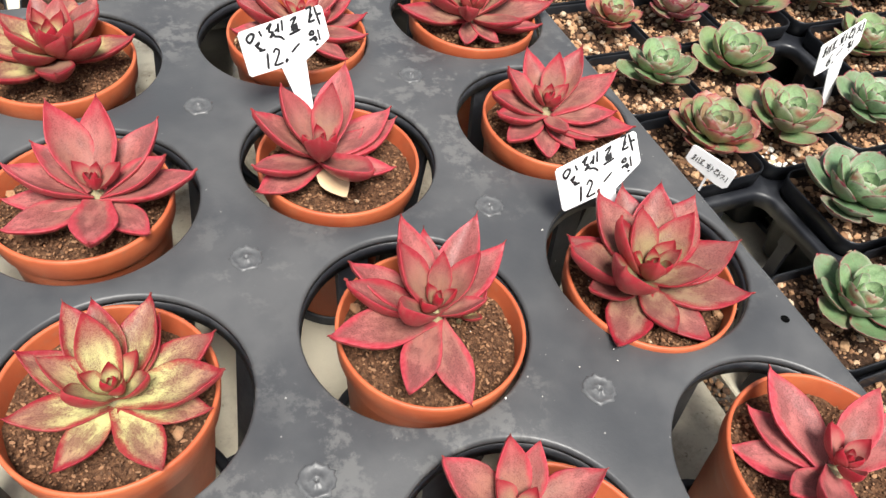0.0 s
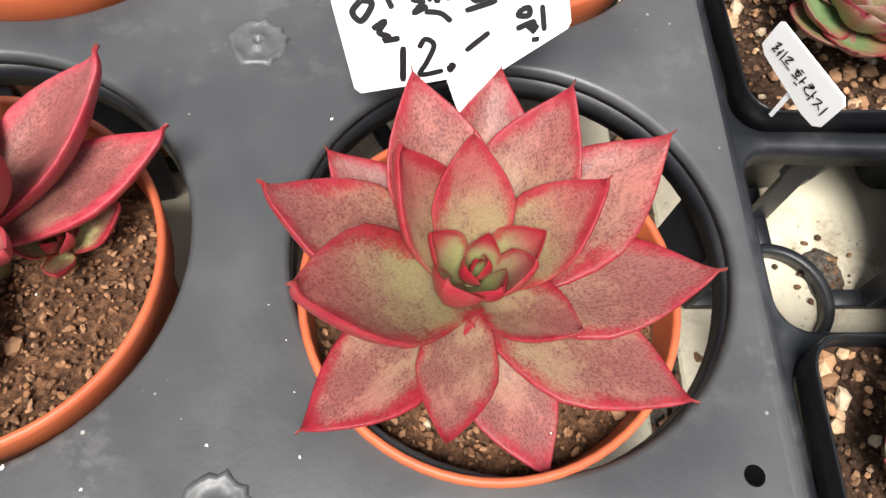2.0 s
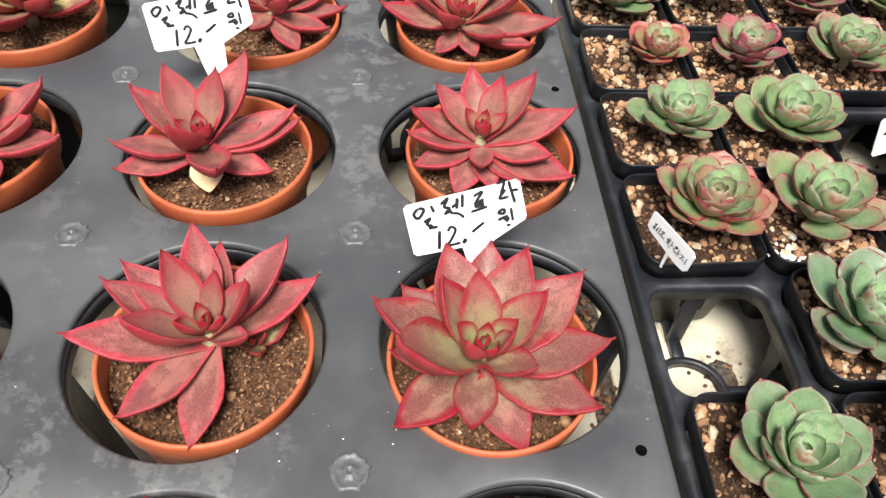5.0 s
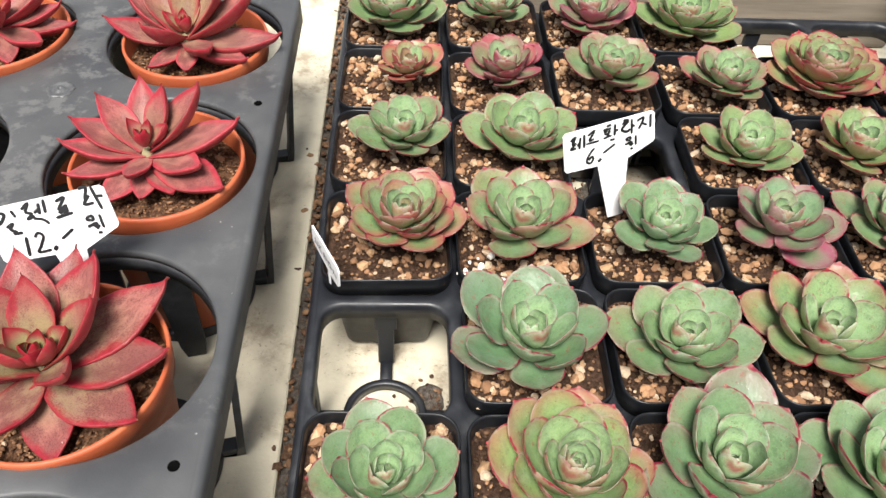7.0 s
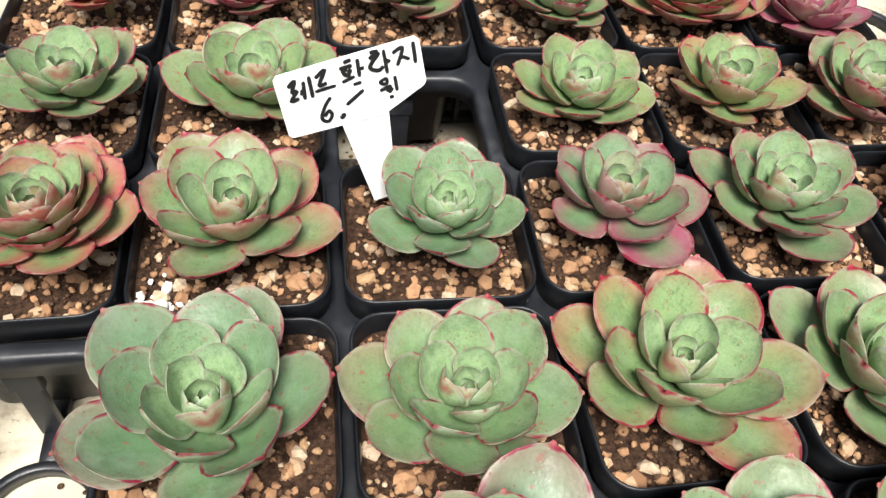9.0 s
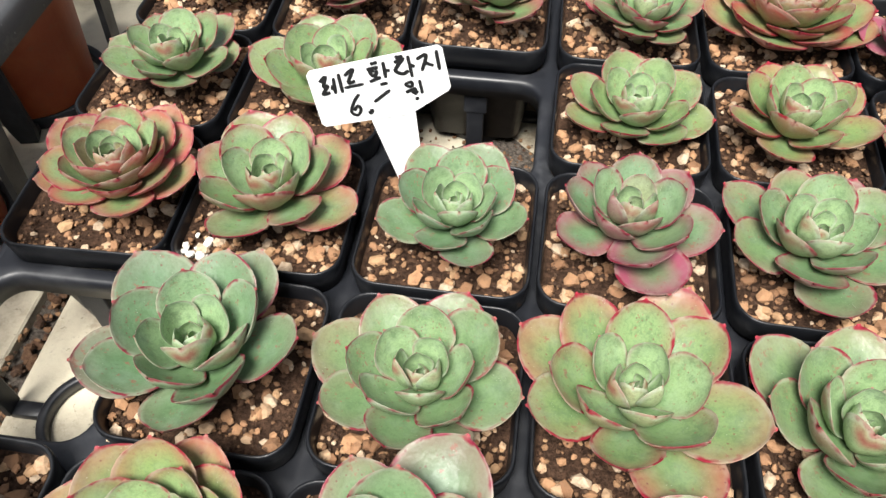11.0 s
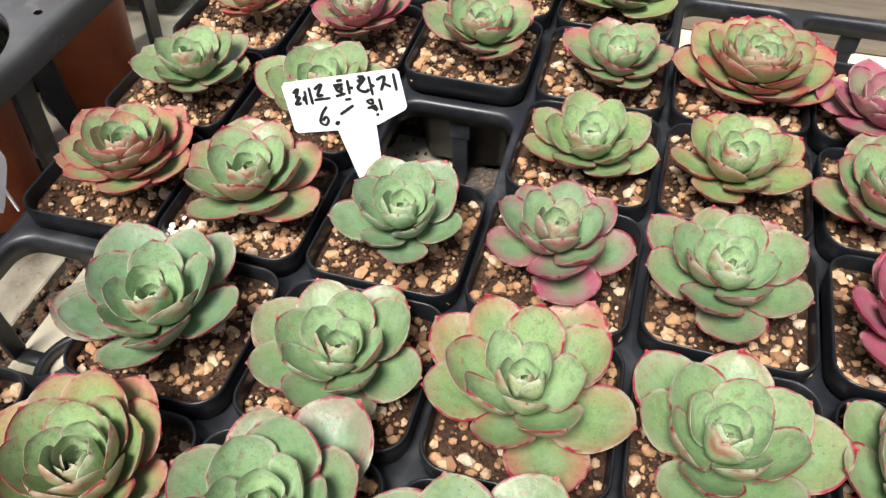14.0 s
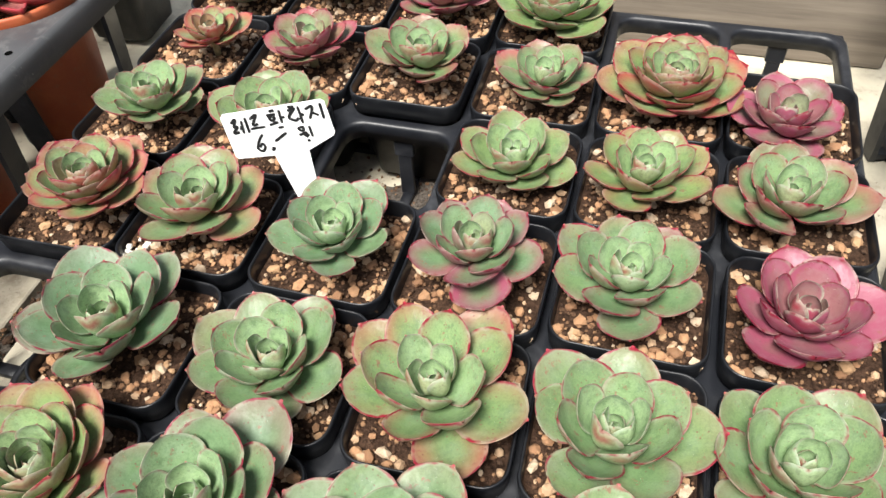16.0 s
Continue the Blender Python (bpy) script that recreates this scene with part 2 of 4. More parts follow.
def soil_material(name, dark, light):
    m = Nodes(name)
    p = m.place(spread=True)
    f, g = m.noise(p, 420.0, 5.0, 0.75), m.noise(p, 90.0, 4.0)
    c = m.mix(m.ramp(f, 0.35, 0.7), dark, light)
    c = m.mix(m.ramp(g, 0.55, 0.75, 0.0, 0.5), c, (0.05, 0.03, 0.02))
    m.bump(m.math("ADD", f, g), 0.9, 0.0025)
    return m.done(c, 0.95, Specular_IOR_Level=0.15)


def grit_material(name, colours):
    """Loose pieces, each its own shade."""
    m = Nodes(name)
    r = m.node("NewGeometry").outputs["Random Per Island"]
    p = m.place(spread=True)
    ramp = m.node("ValToRGB")
    ramp.color_ramp.interpolation = "CONSTANT"
    e = ramp.color_ramp.elements
    for i, col in enumerate(colours):
        q = e[i] if i < 2 else e.new(i / len(colours))
        q.position = i / len(colours)
        q.color = (*col, 1)
    m.put(ramp.inputs[0], r)
    n = m.noise(p, 500.0, 5.0, 0.7)
    c = m.mix(m.ramp(n, 0.4, 0.75, 0.0, 0.6), ramp.outputs[0], (0.20, 0.12, 0.07))
    m.bump(n, 0.6, 0.001)
    return m.done(c, 0.85, Specular_IOR_Level=0.25)


def plain(name, col, rough=0.5, grain=200.0, wear=None):
    m = Nodes(name)
    w = m.place(world_space=True, spread=False)
    n = m.noise(w, grain, 4.0)
    m.bump(n, 0.08, 0.0005)
    return m.done(m.mix(m.ramp(n, 0.35, 0.75, 0.0, 0.35), col, wear or tuple(v * 0.75 for v in col)), rough)


def wood_material():
    m = Nodes("weathered_plank")
    w = m.place(world_space=True, spread=False)
    stretch = m.node("VectorMath", operation="MULTIPLY")
    m.put(stretch.inputs[0], w)
    stretch.inputs[1].default_value = (3.0, 40.0, 60.0)
    g = m.noise(stretch.outputs[0], 1.6, 6.0, 0.65)
    c = m.mix(m.ramp(g, 0.3, 0.7), (0.12, 0.098, 0.076), (0.22, 0.185, 0.145))
    m.bump(g, 0.4, 0.001)
    return m.done(c, 0.8)


GREEN, RED = green_leaf_material(), red_leaf_material()
PLATE = tray_plate_material()
BLACK = plastic("black_pot_plastic", (0.007, 0.0078, 0.0098), (0.045, 0.046, 0.048), 0.36, 0.3, 0.35)
BLACK_TRAY = plastic("black_tray_plastic", (0.011, 0.0122, 0.0155), (0.066, 0.069, 0.074), 0.42, 0.6)
CLAY = terracotta_plastic()
BOARD = board_material()
POT_SOIL = soil_material("brown_pot_soil", (0.024, 0.013, 0.008), (0.095, 0.053, 0.033))
PEAT = soil_material("coir_peat", (0.045, 0.022, 0.013), (0.19, 0.095, 0.05))
DIRT = soil_material("spilt_dirt", (0.05, 0.042, 0.036), (0.17, 0.145, 0.12))
GRAVEL = grit_material("tan_gravel", [(0.42, 0.26, 0.14), (0.30, 0.16, 0.085), (0.46, 0.31, 0.19), (0.38, 0.21, 0.11), (0.52, 0.40, 0.28), (0.22, 0.115, 0.06), (0.34, 0.19, 0.10)])
CRUMB = grit_material("soil_crumbs", [(0.07, 0.036, 0.02), (0.14, 0.075, 0.04), (0.04, 0.022, 0.014), (0.24, 0.135, 0.07)])
COIR = grit_material("coir_crumbs", [(0.13, 0.06, 0.03), (0.22, 0.105, 0.05), (0.08, 0.04, 0.022), (0.30, 0.16, 0.085)])
TAG_WHITE = plain("white_tag_plastic", (0.80, 0.80, 0.80), 0.45, 60.0, (0.72, 0.72, 0.73))
INK = plain("black_marker_ink", (0.008, 0.008, 0.009), 0.45)
# flat black that stands in for the shaded inside of a hole
HOLE = plain("painted_hole_dark", (0.003, 0.003, 0.003), 1.0)
HOLE.node_tree.nodes["Principled BSDF"].inputs["Specular IOR Level"].default_value = 0.0
MARK = plain("scuffed_moulding_mark", (0.060, 0.062, 0.065), 0.45, 260.0, (0.15, 0.15, 0.15))
WOOD = wood_material()
FLOOR = plain("concrete_floor", (0.22, 0.21, 0.19), 0.9, 20.0)
STEM = plain("pale_stem", (0.30, 0.26, 0.14), 0.7)
WHITE_GRIT = plain("white_perlite", (0.78, 0.75, 0.68), 0.8, 500.0)
CREAM_LEAF = plain("withered_leaf", (0.62, 0.45, 0.27), 0.6, 90.0, (0.42, 0.22, 0.13))


# ---- mesh helpers ----
def mesh_of(name, verts, faces, material, smooth=True):
    me = bpy.data.meshes.new(name)
    me.from_pydata([tuple(v) for v in verts], [], faces)
    me.materials.append(material)
    if smooth:
        me.polygons.foreach_set("use_smooth", [True] * len(me.polygons))
    me.update()
    return me


def welded(me):
    bm = bmesh.new()
    bm.from_mesh(me)
    bmesh.ops.remove_doubles(bm, verts=bm.verts[:], dist=0.00005)
    bm.to_mesh(me)
    bm.free()
    return me


def child(name, me, parent, m=None, label=""):
    ob = new(name, me)
    ob.parent = parent
    if m is not None:
        ob.matrix_basis = m
    if label:
        ob["label"] = label
    return ob


def thing(name, m, label, category, group="", kind=""):
    return_ob = new(name)
    return_ob.empty_display_size = 0.02
    return_ob.matrix_basis = m
    return tagged(return_ob, label, category, group, kind)


def loft(rings, close_start=False, close_end=False):
    """Closed rings of equal length joined into a skin."""
    n = len(rings[0])
    verts = [v for r in rings for v in r]
    faces = [(i * n + j, i * n + (j + 1) % n, (i + 1) * n + (j + 1) % n, (i + 1) * n + j) for i in range(len(rings) - 1) for j in range(n)]
    if close_start:
        faces.append(tuple(reversed(range(n))))
    if close_end:
        faces.append(tuple(range((len(rings) - 1) * n, len(rings) * n)))
    return verts, faces


def circle(r, z, n=48, cx=0.0, cy=0.0):
    return [(cx + r * math.cos(2 * math.pi * k / n), cy + r * math.sin(2 * math.pi * k / n), z) for k in range(n)]


def rounded(h, r, z, per=6):
    """A square with rounded corners, half side h, corner radius r."""
    pts = []
    for q in range(4):
        cx, cy = ((h - r) * s for s in ((1, 1), (-1, 1), (-1, -1), (1, -1))[q])
        for k in range(per + 1):
            a = math.pi / 2 * (q + k / per)
            pts.append((cx + r * math.cos(a), cy + r * math.sin(a), z))
    return pts


def box(x0, x1, y0, y1, z0, z1, b=0.0006):
    """A bevelled block."""
    bm = bmesh.new()
    bmesh.ops.create_cube(bm, size=1.0)
    for v in bm.verts:
        v.co = ((x0 + x1) / 2 + v.co.x * (x1 - x0), (y0 + y1) / 2 + v.co.y * (y1 - y0), (z0 + z1) / 2 + v.co.z * (z1 - z0))
    if b:
        bmesh.ops.bevel(bm, geom=bm.edges[:], offset=b, segments=1, affect="EDGES")
    verts, faces = [tuple(v.co) for v in bm.verts], [tuple(v.index for v in f.verts) for f in bm.faces]
    bm.free()
    return verts, faces


def joined(*pieces):
    verts, faces = [], []
    for v, f in pieces:
        k = len(verts)
        verts += list(v)
        faces += [tuple(i + k for i in q) for q in f]
    return verts, faces


ICO_V = [(0, 0, 1)] + [(0.894 * math.cos(a), 0.894 * math.sin(a), 0.447) for a in (2 * math.pi * k / 5 for k in range(5))] + [
    (0.894 * math.cos(a), 0.894 * math.sin(a), -0.447) for a in (2 * math.pi * (k + 0.5) / 5 for k in range(5))] + [(0, 0, -1)]
ICO_F = [(0, 1 + k, 1 + (k + 1) % 5) for k in range(5)] + [(1 + k, 6 + k, 1 + (k + 1) % 5) for k in range(5)] + [
    (1 + (k + 1) % 5, 6 + k, 6 + (k + 1) % 5) for k in range(5)] + [(11, 6 + (k + 1) % 5, 6 + k) for k in range(5)]


def rubble(name, count, spot, sizes, material, rng, flat=0.75, long=1.5):
    """Angular loose pieces, joined. spot(rng) gives a place."""
    verts, faces = [], []
    for _ in range(count):
        x, y, z = spot(rng)
        s = sizes[0] + (sizes[1] - sizes[0]) * rng.random() ** 2
        turn = Euler((rng.uniform(-0.5, 0.5), rng.uniform(-0.5, 0.5), rng.uniform(0, 6.28))).to_matrix()
        e = rng.uniform(1.0, long)
        k = len(verts)
        for v in ICO_V:
            j = rng.uniform(0.72, 1.18)
            w = turn @ Vector((v[0] * s * e * j, v[1] * s * j, v[2] * s * flat * j))
            verts.append((x + w.x, y + w.y, z + w.z))
        faces += [tuple(i + k for i in f) for f in ICO_F]
    return mesh_of(name, verts, faces, material, smooth=False)


# ---- leaves ----
GREEN_SHAPE = ((0, 0.42), (0.12, 0.54), (0.3, 0.80), (0.46, 0.97), (0.58, 1.0), (0.70, 0.95), (0.80, 0.81), (0.88, 0.62), (0.94, 0.41), (0.97, 0.26), (0.99, 0.11), (1.0, 0.03))
RED_SHAPE = ((0, 0.50), (0.15, 0.64), (0.35, 0.90), (0.5, 1.0), (0.6, 0.94), (0.72, 0.74), (0.83, 0.48), (0.92, 0.23), (0.97, 0.09), (1.0, 0.0))


def leaf_mesh(name, shape, material, curl, cup, thick, keel, point, rng):
    """A fleshy leaf of length 1 and width 1, lying along +y, its face up. curl: lift of the tip; cup: lift of the sides; keel: ridge below; point: length of the end spine."""
    along = [0, 0.08, 0.18, 0.3, 0.42, 0.54, 0.65, 0.74, 0.82, 0.88, 0.93, 0.965, 0.985, 0.995, 1.0]
    across = [-1, -0.985, -0.94, -0.86, -0.72, -0.48, -0.24, 0, 0.24, 0.48, 0.72, 0.86, 0.94, 0.985, 1]
    us, ws = zip(*shape)
    wave = [rng.uniform(-1, 1) for _ in range(4)]
    bend = rng.uniform(-0.035, 0.035)
    verts, margin, tips, under, runs = [], [], [], [], []
    for side in (1, -1):
        for u in along:
            w = 0.5 * float(np.interp(u, us, ws))
            lift = curl * u ** 2.2 - 0.06 * math.sin(math.pi * u) + point * max(0.0, u - 0.95)
            body = thick * (math.sin(math.pi * min(1, u * 0.93 + 0.05)) ** 0.6)
            for v in across:
                round_off = math.sqrt(max(0.0, 1 - v * v))
                x = w * v + bend * u * u + 0.012 * wave[0] * math.sin(5 * u + wave[1]) * (1 - u)
                z = lift + cup * w * 2 * (v * v) + 0.012 * wave[2] * math.sin(4 * u + 3 * v + wave[3]) * (1 - 0.5 * u)
                if side > 0:
                    z += body * 0.35 * round_off
                else:
                    z -= body * (0.65 * round_off + keel * max(0.0, 1 - abs(v) * 1.8) * (0.4 + 0.6 * u))
                verts.append((x, u + (point * 0.03 if u == 1.0 else 0), z))
                gap = min((1 - abs(v)) * max(w, 0.02) * 2, (1 - u) * 2.4)
                margin.append(max(0.0, 1 - gap * 1.15))
                tips.append(1.0 if u > 0.997 else 0.35 if u >= 0.98 and abs(v) < 0.6 else 0.0)
                under.append(1.0 if side < 0 else 0.0)
                runs.append(u)
    n, k = len(across), len(along)
    faces = []
    for i in range(k - 1):
        for j in range(n - 1):
            a = i * n + j
            faces.append((a, a + 1, a + n + 1, a + n))
            b = k * n + a
            faces.append((b, b + n, b + n + 1, b + 1))
    me = mesh_of(name, verts, faces, material)
    for key, values in (("margin", margin), ("tip", tips), ("under", under), ("along", runs)):
        at = me.attributes.new(key, "FLOAT", "POINT")
        at.data.foreach_set("value", values)
    bm = bmesh.new()
    bm.from_mesh(me)
    bmesh.ops.remove_doubles(bm, verts=bm.verts[:], dist=0.0004)
    bm.to_mesh(me)
    bm.free()
    return me


leaf_rng = random.Random(11)
LEAF = {
    "green": [[leaf_mesh("green_leaf", GREEN_SHAPE, GREEN, c, u, t, 0.25, 0.6, leaf_rng) for _ in range(3)]
              for c, u, t in ((0.42, 0.34, 0.12), (0.26, 0.18, 0.11), (0.12, 0.09, 0.10))],
    "red": [[leaf_mesh("red_leaf", RED_SHAPE, RED, c, u, t, 0.12, 0.8, leaf_rng) for _ in range(3)]
            for c, u, t in ((0.10, 0.22, 0.14), (0.07, 0.12, 0.14), (0.03, 0.07, 0.14))],
}
GOLDEN = 137.508


def stem_mesh(height, r):
    v, f = loft([circle(r, -0.012, 12), circle(r * 1.1, 0.0, 12), circle(r * 0.8, height * 0.6, 12), circle(r * 0.3, height, 12)], True, True)
    return mesh_of("rosette_core", v, f, STEM)


def rosette(parent, kind, base, size, count, start=0.0, seed=1, tint=(0.5, 0.5), wide=0.62, low=4.0, high=76.0, outer=(), lean=(0.0, 0.0), inner=0.26, heart=11):
    """Leaves spiralling up from base. outer: leaves told one by one as (bearing, length, rise) in degrees and millimetres;
    a red rosette takes them as they are round a bud, a green one turns and stretches its spiral to them."""
    rng = random.Random(seed)
    height = size * 0.28
    hub = child("rosette", stem_mesh(height * 0.45, size * 0.08), parent, Matrix.Translation(base) @ Euler((radians(lean[0]), radians(lean[1]), 0)).to_matrix().to_4x4())

    def leaf(az, length, el, width, age, up, out=0.035):
        level = 0 if age < 0.35 else 1 if age < 0.72 else 2
        if kind == "green":
            el -= (9, 4, 0)[level]
        me = LEAF[kind][level][rng.randrange(3)]
        m = (Matrix.Rotation(radians(az - 90), 4, "Z") @ Matrix.Translation((0, size * out, up)) @ Matrix.Rotation(radians(el), 4, "X")
             @ Matrix.Rotation(radians(rng.uniform(-9, 9)), 4, "Y") @ Matrix.Diagonal((width, length, length, 1)))
        ob = child("leaf", me, hub, m)
        warmth = 1.6 if kind == "red" and age < 0.36 else 1.0
        ob.color = (min(1 if tint[0] >= 0.9 else 0.93, max(0, tint[0] * warmth + rng.uniform(-0.12, 0.12))), min(1, max(0, tint[1] + rng.uniform(-0.1, 0.1))), age, 1)

    if kind == "green":
        size *= 1.09
        # one clean spiral, turned so that its low leaves lie on the bearings told, each as long as told there
        told = [(az, mm / 1000 * math.cos(radians(el))) for az, mm, el in outer if el < 27]
        leaves = heart + 16 if heart > 11 else count if not outer else 23
        hand, first = 1, start
        if told:
            def off(a, b):
                return abs((a - b + 180) % 360 - 180)
            hand, first = min(((h, 4.0 * q) for h in (1, -1) for q in range(90)),
                              key=lambda p: sum(min(off(p[1] + p[0] * GOLDEN * k, az) for k in range(11)) ** 2 for az, _ in told))
            low = max(0.0, min(12.0, sum(sorted(el for _, _, el in outer)[:4]) / 4 + 5))
        for k in range(leaves):
            f = k / (leaves - 1)
            az = first + hand * GOLDEN * k + rng.uniform(-5, 5)
            length = size * (1 - 0.88 * f ** 1.12) * rng.uniform(0.95, 1.04)
            if told and f < 0.45:
                near = min(told, key=lambda p: off(p[0], az))
                if off(near[0], az) < 24:
                    az -= 0.6 * ((az - near[0] + 180) % 360 - 180)
                pull = [math.exp(-(off(a, az) / 20.0) ** 2) for a, _ in told]
                reach = (sum(w * r for w, (_, r) in zip(pull, told)) + 0.15 * size * 0.85) / (sum(pull) + 0.15)
                length *= 1 + (min(reach * 1.02, size * 0.94) / (size * 0.92) - 1) * 0.7 * (1 - f / 0.45) ** 0.5
            el = low + (78 - low) * f ** 1.18 + rng.uniform(-3, 3)
            out = 0.015 + 0.13 * (1 - f)
            leaf(az, length - size * (out - 0.02), el, length * wide * rng.uniform(1.08, 1.20) * (1 + 0.24 * min(f, 0.5)), 1 - f, height * (0.08 + 0.30 * f), out)
        return hub
    for az, mm, el in outer:
        length = mm / 1000
        if el >= 40 and size < 0.054:
            length, el = length * 1.22, el + 4
        leaf(az, length, el, length * wide, min(1.0, max(0.4, 1.0 - el / 75)), height * 0.55 * max(0.0, el) / 70)
    if outer:
        # a low bud of short thick leaves
        for k in range(7):
            f = k / 6
            length = size * (0.34 - 0.20 * f) * rng.uniform(0.95, 1.05)
            leaf(start + GOLDEN * k, length, 46 + 34 * f, length * wide * 1.28, 0.28 * (1 - f), height * (0.52 + 0.22 * f), 0.05 * (1 - f))
    for k in range(count if not outer else 0):
        f = k / (count - 1)
        el = low + (high - low) * f ** 1.15 + rng.uniform(-4, 4)
        length = size * (1 - (1 - inner) * f ** 1.1) * rng.uniform(0.93, 1.05)
        leaf(start + GOLDEN * k + rng.uniform(-7, 7), length, el, length * wide * rng.uniform(0.92, 1.08) * (1 + 0.12 * f), 1 - f, height * 0.55 * f)
    return hub


# ---- large structure ----
PITCH, RIM = 0.072, 0.073
COLS, ROWS = 6, 7
TRAY_TOP = 0.060


def flat_board(name, x0, x1, y0, y1, z1, label):
    v, f = box(x0, x1, y0, y1, z1 - 0.018, z1, 0.001)
    return tagged(new(name, mesh_of(name, v, f, BOARD, False)), label, "board", kind="structure")


flat_board("bench_board_1", -1.3, -0.0545, -1.1, 0.62, 0.0, "cream painted bench board stained with soil")
flat_board("bench_board_2", -0.0405, 1.3, -1.1, 0.62, 0.0, "cream painted bench board stained with soil")
v, f = box(-0.067, -0.038, -1.1, 0.62, -0.03, -0.006, 0)
tagged(new("board_gap", mesh_of("board_gap", v, f, DIRT, False)), "gap between boards filled with dark spilt soil", "gap", kind="structure")
v, f = box(-6, 6, -6, 6, -0.80, -0.75, 0)
tagged(new("floor", mesh_of("floor", v, f, FLOOR, False)), "grey concrete greenhouse floor", "floor", kind="structure")

for k, (x, y) in enumerate(((-1.2, -1.0), (0.0, -1.0), (1.2, -1.0), (-1.2, 0.5), (0.0, 0.5), (1.2, 0.5))):
    v, f = box(x - 0.03, x + 0.03, y - 0.03, y + 0.03, -0.75, -0.031 if x == 0 else -0.018, 0.002)
    tagged(new("bench_leg_%d" % (k + 1), mesh_of("bench_leg", v, f, WOOD, False)), "plain wooden leg under the bench boards", "leg", kind="structure")

gap_rng = random.Random(5)
tagged(new("dirt_crumbs", rubble("dirt_crumbs", 900, lambda r: (r.gauss(-0.0490, 0.006), r.uniform(-0.5, 0.3), -0.004 + r.random() * 0.003), (0.0008, 0.0032), CRUMB, gap_rng)),
       "dark soil crumbs lying in the gap between boards", "soil", kind="stuff")


def soil_patch(x, y, r, seed, label):
    """A thin uneven spill of dark soil on the board."""
    rng = random.Random(seed)
    rings = []
    for i in range(9):
        k = 1 - i / 8 * 0.97
        rings.append([(x + r * k * c * (1 + 0.35 * noise.noise(Vector((c * 1.5, s * 1.5, seed)))), y + r * k * s * (1 + 0.35 * noise.noise(Vector((c * 1.5, s * 1.5, seed)))),
                       0.0003 + 0.0035 * (1 - k) ** 0.5 * (0.6 + 0.5 * noise.noise(Vector((c * k * 4, s * k * 4, seed + 9))))) for c, s in ((math.cos(2 * math.pi * j / 40), math.sin(2 * math.pi * j / 40)) for j in range(40))])
    heap = tagged(new("spilt_soil", mesh_of("spilt_soil", *loft(rings, False, True), DIRT)), label, "soil", kind="stuff")
    me = rubble("grit", int(90000 * r * r * 3.14) + 60, lambda q: (x + q.gauss(0, r * 0.55), y + q.gauss(0, r * 0.55), 0.0012), (0.0005, 0.0016), CRUMB, rng)
    tagged(child("grit", me, heap), kind="stuff")


soil_patch(0.024, -0.276, 0.010, 6, "brown soil spilt on the board inside an empty tray cell")
# wide dark patch that darkens the board below an empty cell
soil_patch(0.150, -0.140, 0.052, 3, "dark crumbly patch on the board under the tray")

chip_rng = random.Random(17)
tagged(new("white_flecks", rubble("white_flecks", 34, lambda r: (-0.172 + r.gauss(0, 0.03), -0.352 + r.gauss(0, 0.05), 0.1072), (0.0001, 0.0004), WHITE_GRIT, chip_rng, 0.2, 2.2)),
       "tiny white flecks of dried lime on the tray", "flecks", kind="stuff")


# ---- square-celled tray ----
def lattice_cell(hole, px, py, top, bottom, chamfer):
    """One rectangular cell of a moulded plate round a hole; hole: ring of (x, y), running anticlockwise."""
    outer = []
    for x, y in hole:
        k = min(px / 2 / abs(x) if abs(x) > 1e-9 else 9e9, py / 2 / abs(y) if abs(y) > 1e-9 else 9e9)
        outer.append((x * k, y * k))
    for sx in (1, -1):
        for sy in (1, -1):
            best = min(range(len(outer)), key=lambda i: (outer[i][0] - sx * px / 2) ** 2 + (outer[i][1] - sy * py / 2) ** 2)
            outer[best] = (sx * px / 2, sy * py / 2)
    inset = [(x * (1 + chamfer / math.hypot(x, y)), y * (1 + chamfer / math.hypot(x, y))) for x, y in hole]
    half = [(x * (1 + 0.35 * chamfer / math.hypot(x, y)), y * (1 + 0.35 * chamfer / math.hypot(x, y))) for x, y in hole]
    rings = [[(x, y, bottom) for x, y in outer], [(x, y, bottom) for x, y in hole], [(x, y, top - chamfer) for x, y in hole],
             [(x, y, top - chamfer * 0.3) for x, y in half], [(x, y, top) for x, y in inset], [(x, y, top) for x, y in outer]]
    return loft(rings)


def skirt(x0, x1, y0, y1, r, top, drop, out=0.003):
    """The turned-down rim round a tray plate."""
    def ring(e, z):
        pts = []
        for cx, cy, q in ((x1, y1, 0), (x0, y1, 1), (x0, y0, 2), (x1, y0, 3)):
            sx, sy = (1 if q in (0, 3) else -1), (1 if q in (0, 1) else -1)
            for k in range(7):
                a = math.pi / 2 * (q + k / 6)
                pts.append((cx - sx * r + (r + e) * math.cos(a), cy - sy * r + (r + e) * math.sin(a), z))
        return pts
    return loft([ring(-0.0015, top - 0.0005), ring(0.0, top), ring(out * 0.6, top - 0.0008), ring(out, top - 0.003), ring(out * 1.15, top - drop), ring(out * 0.3, top - drop), ring(-0.001, top - 0.004)])


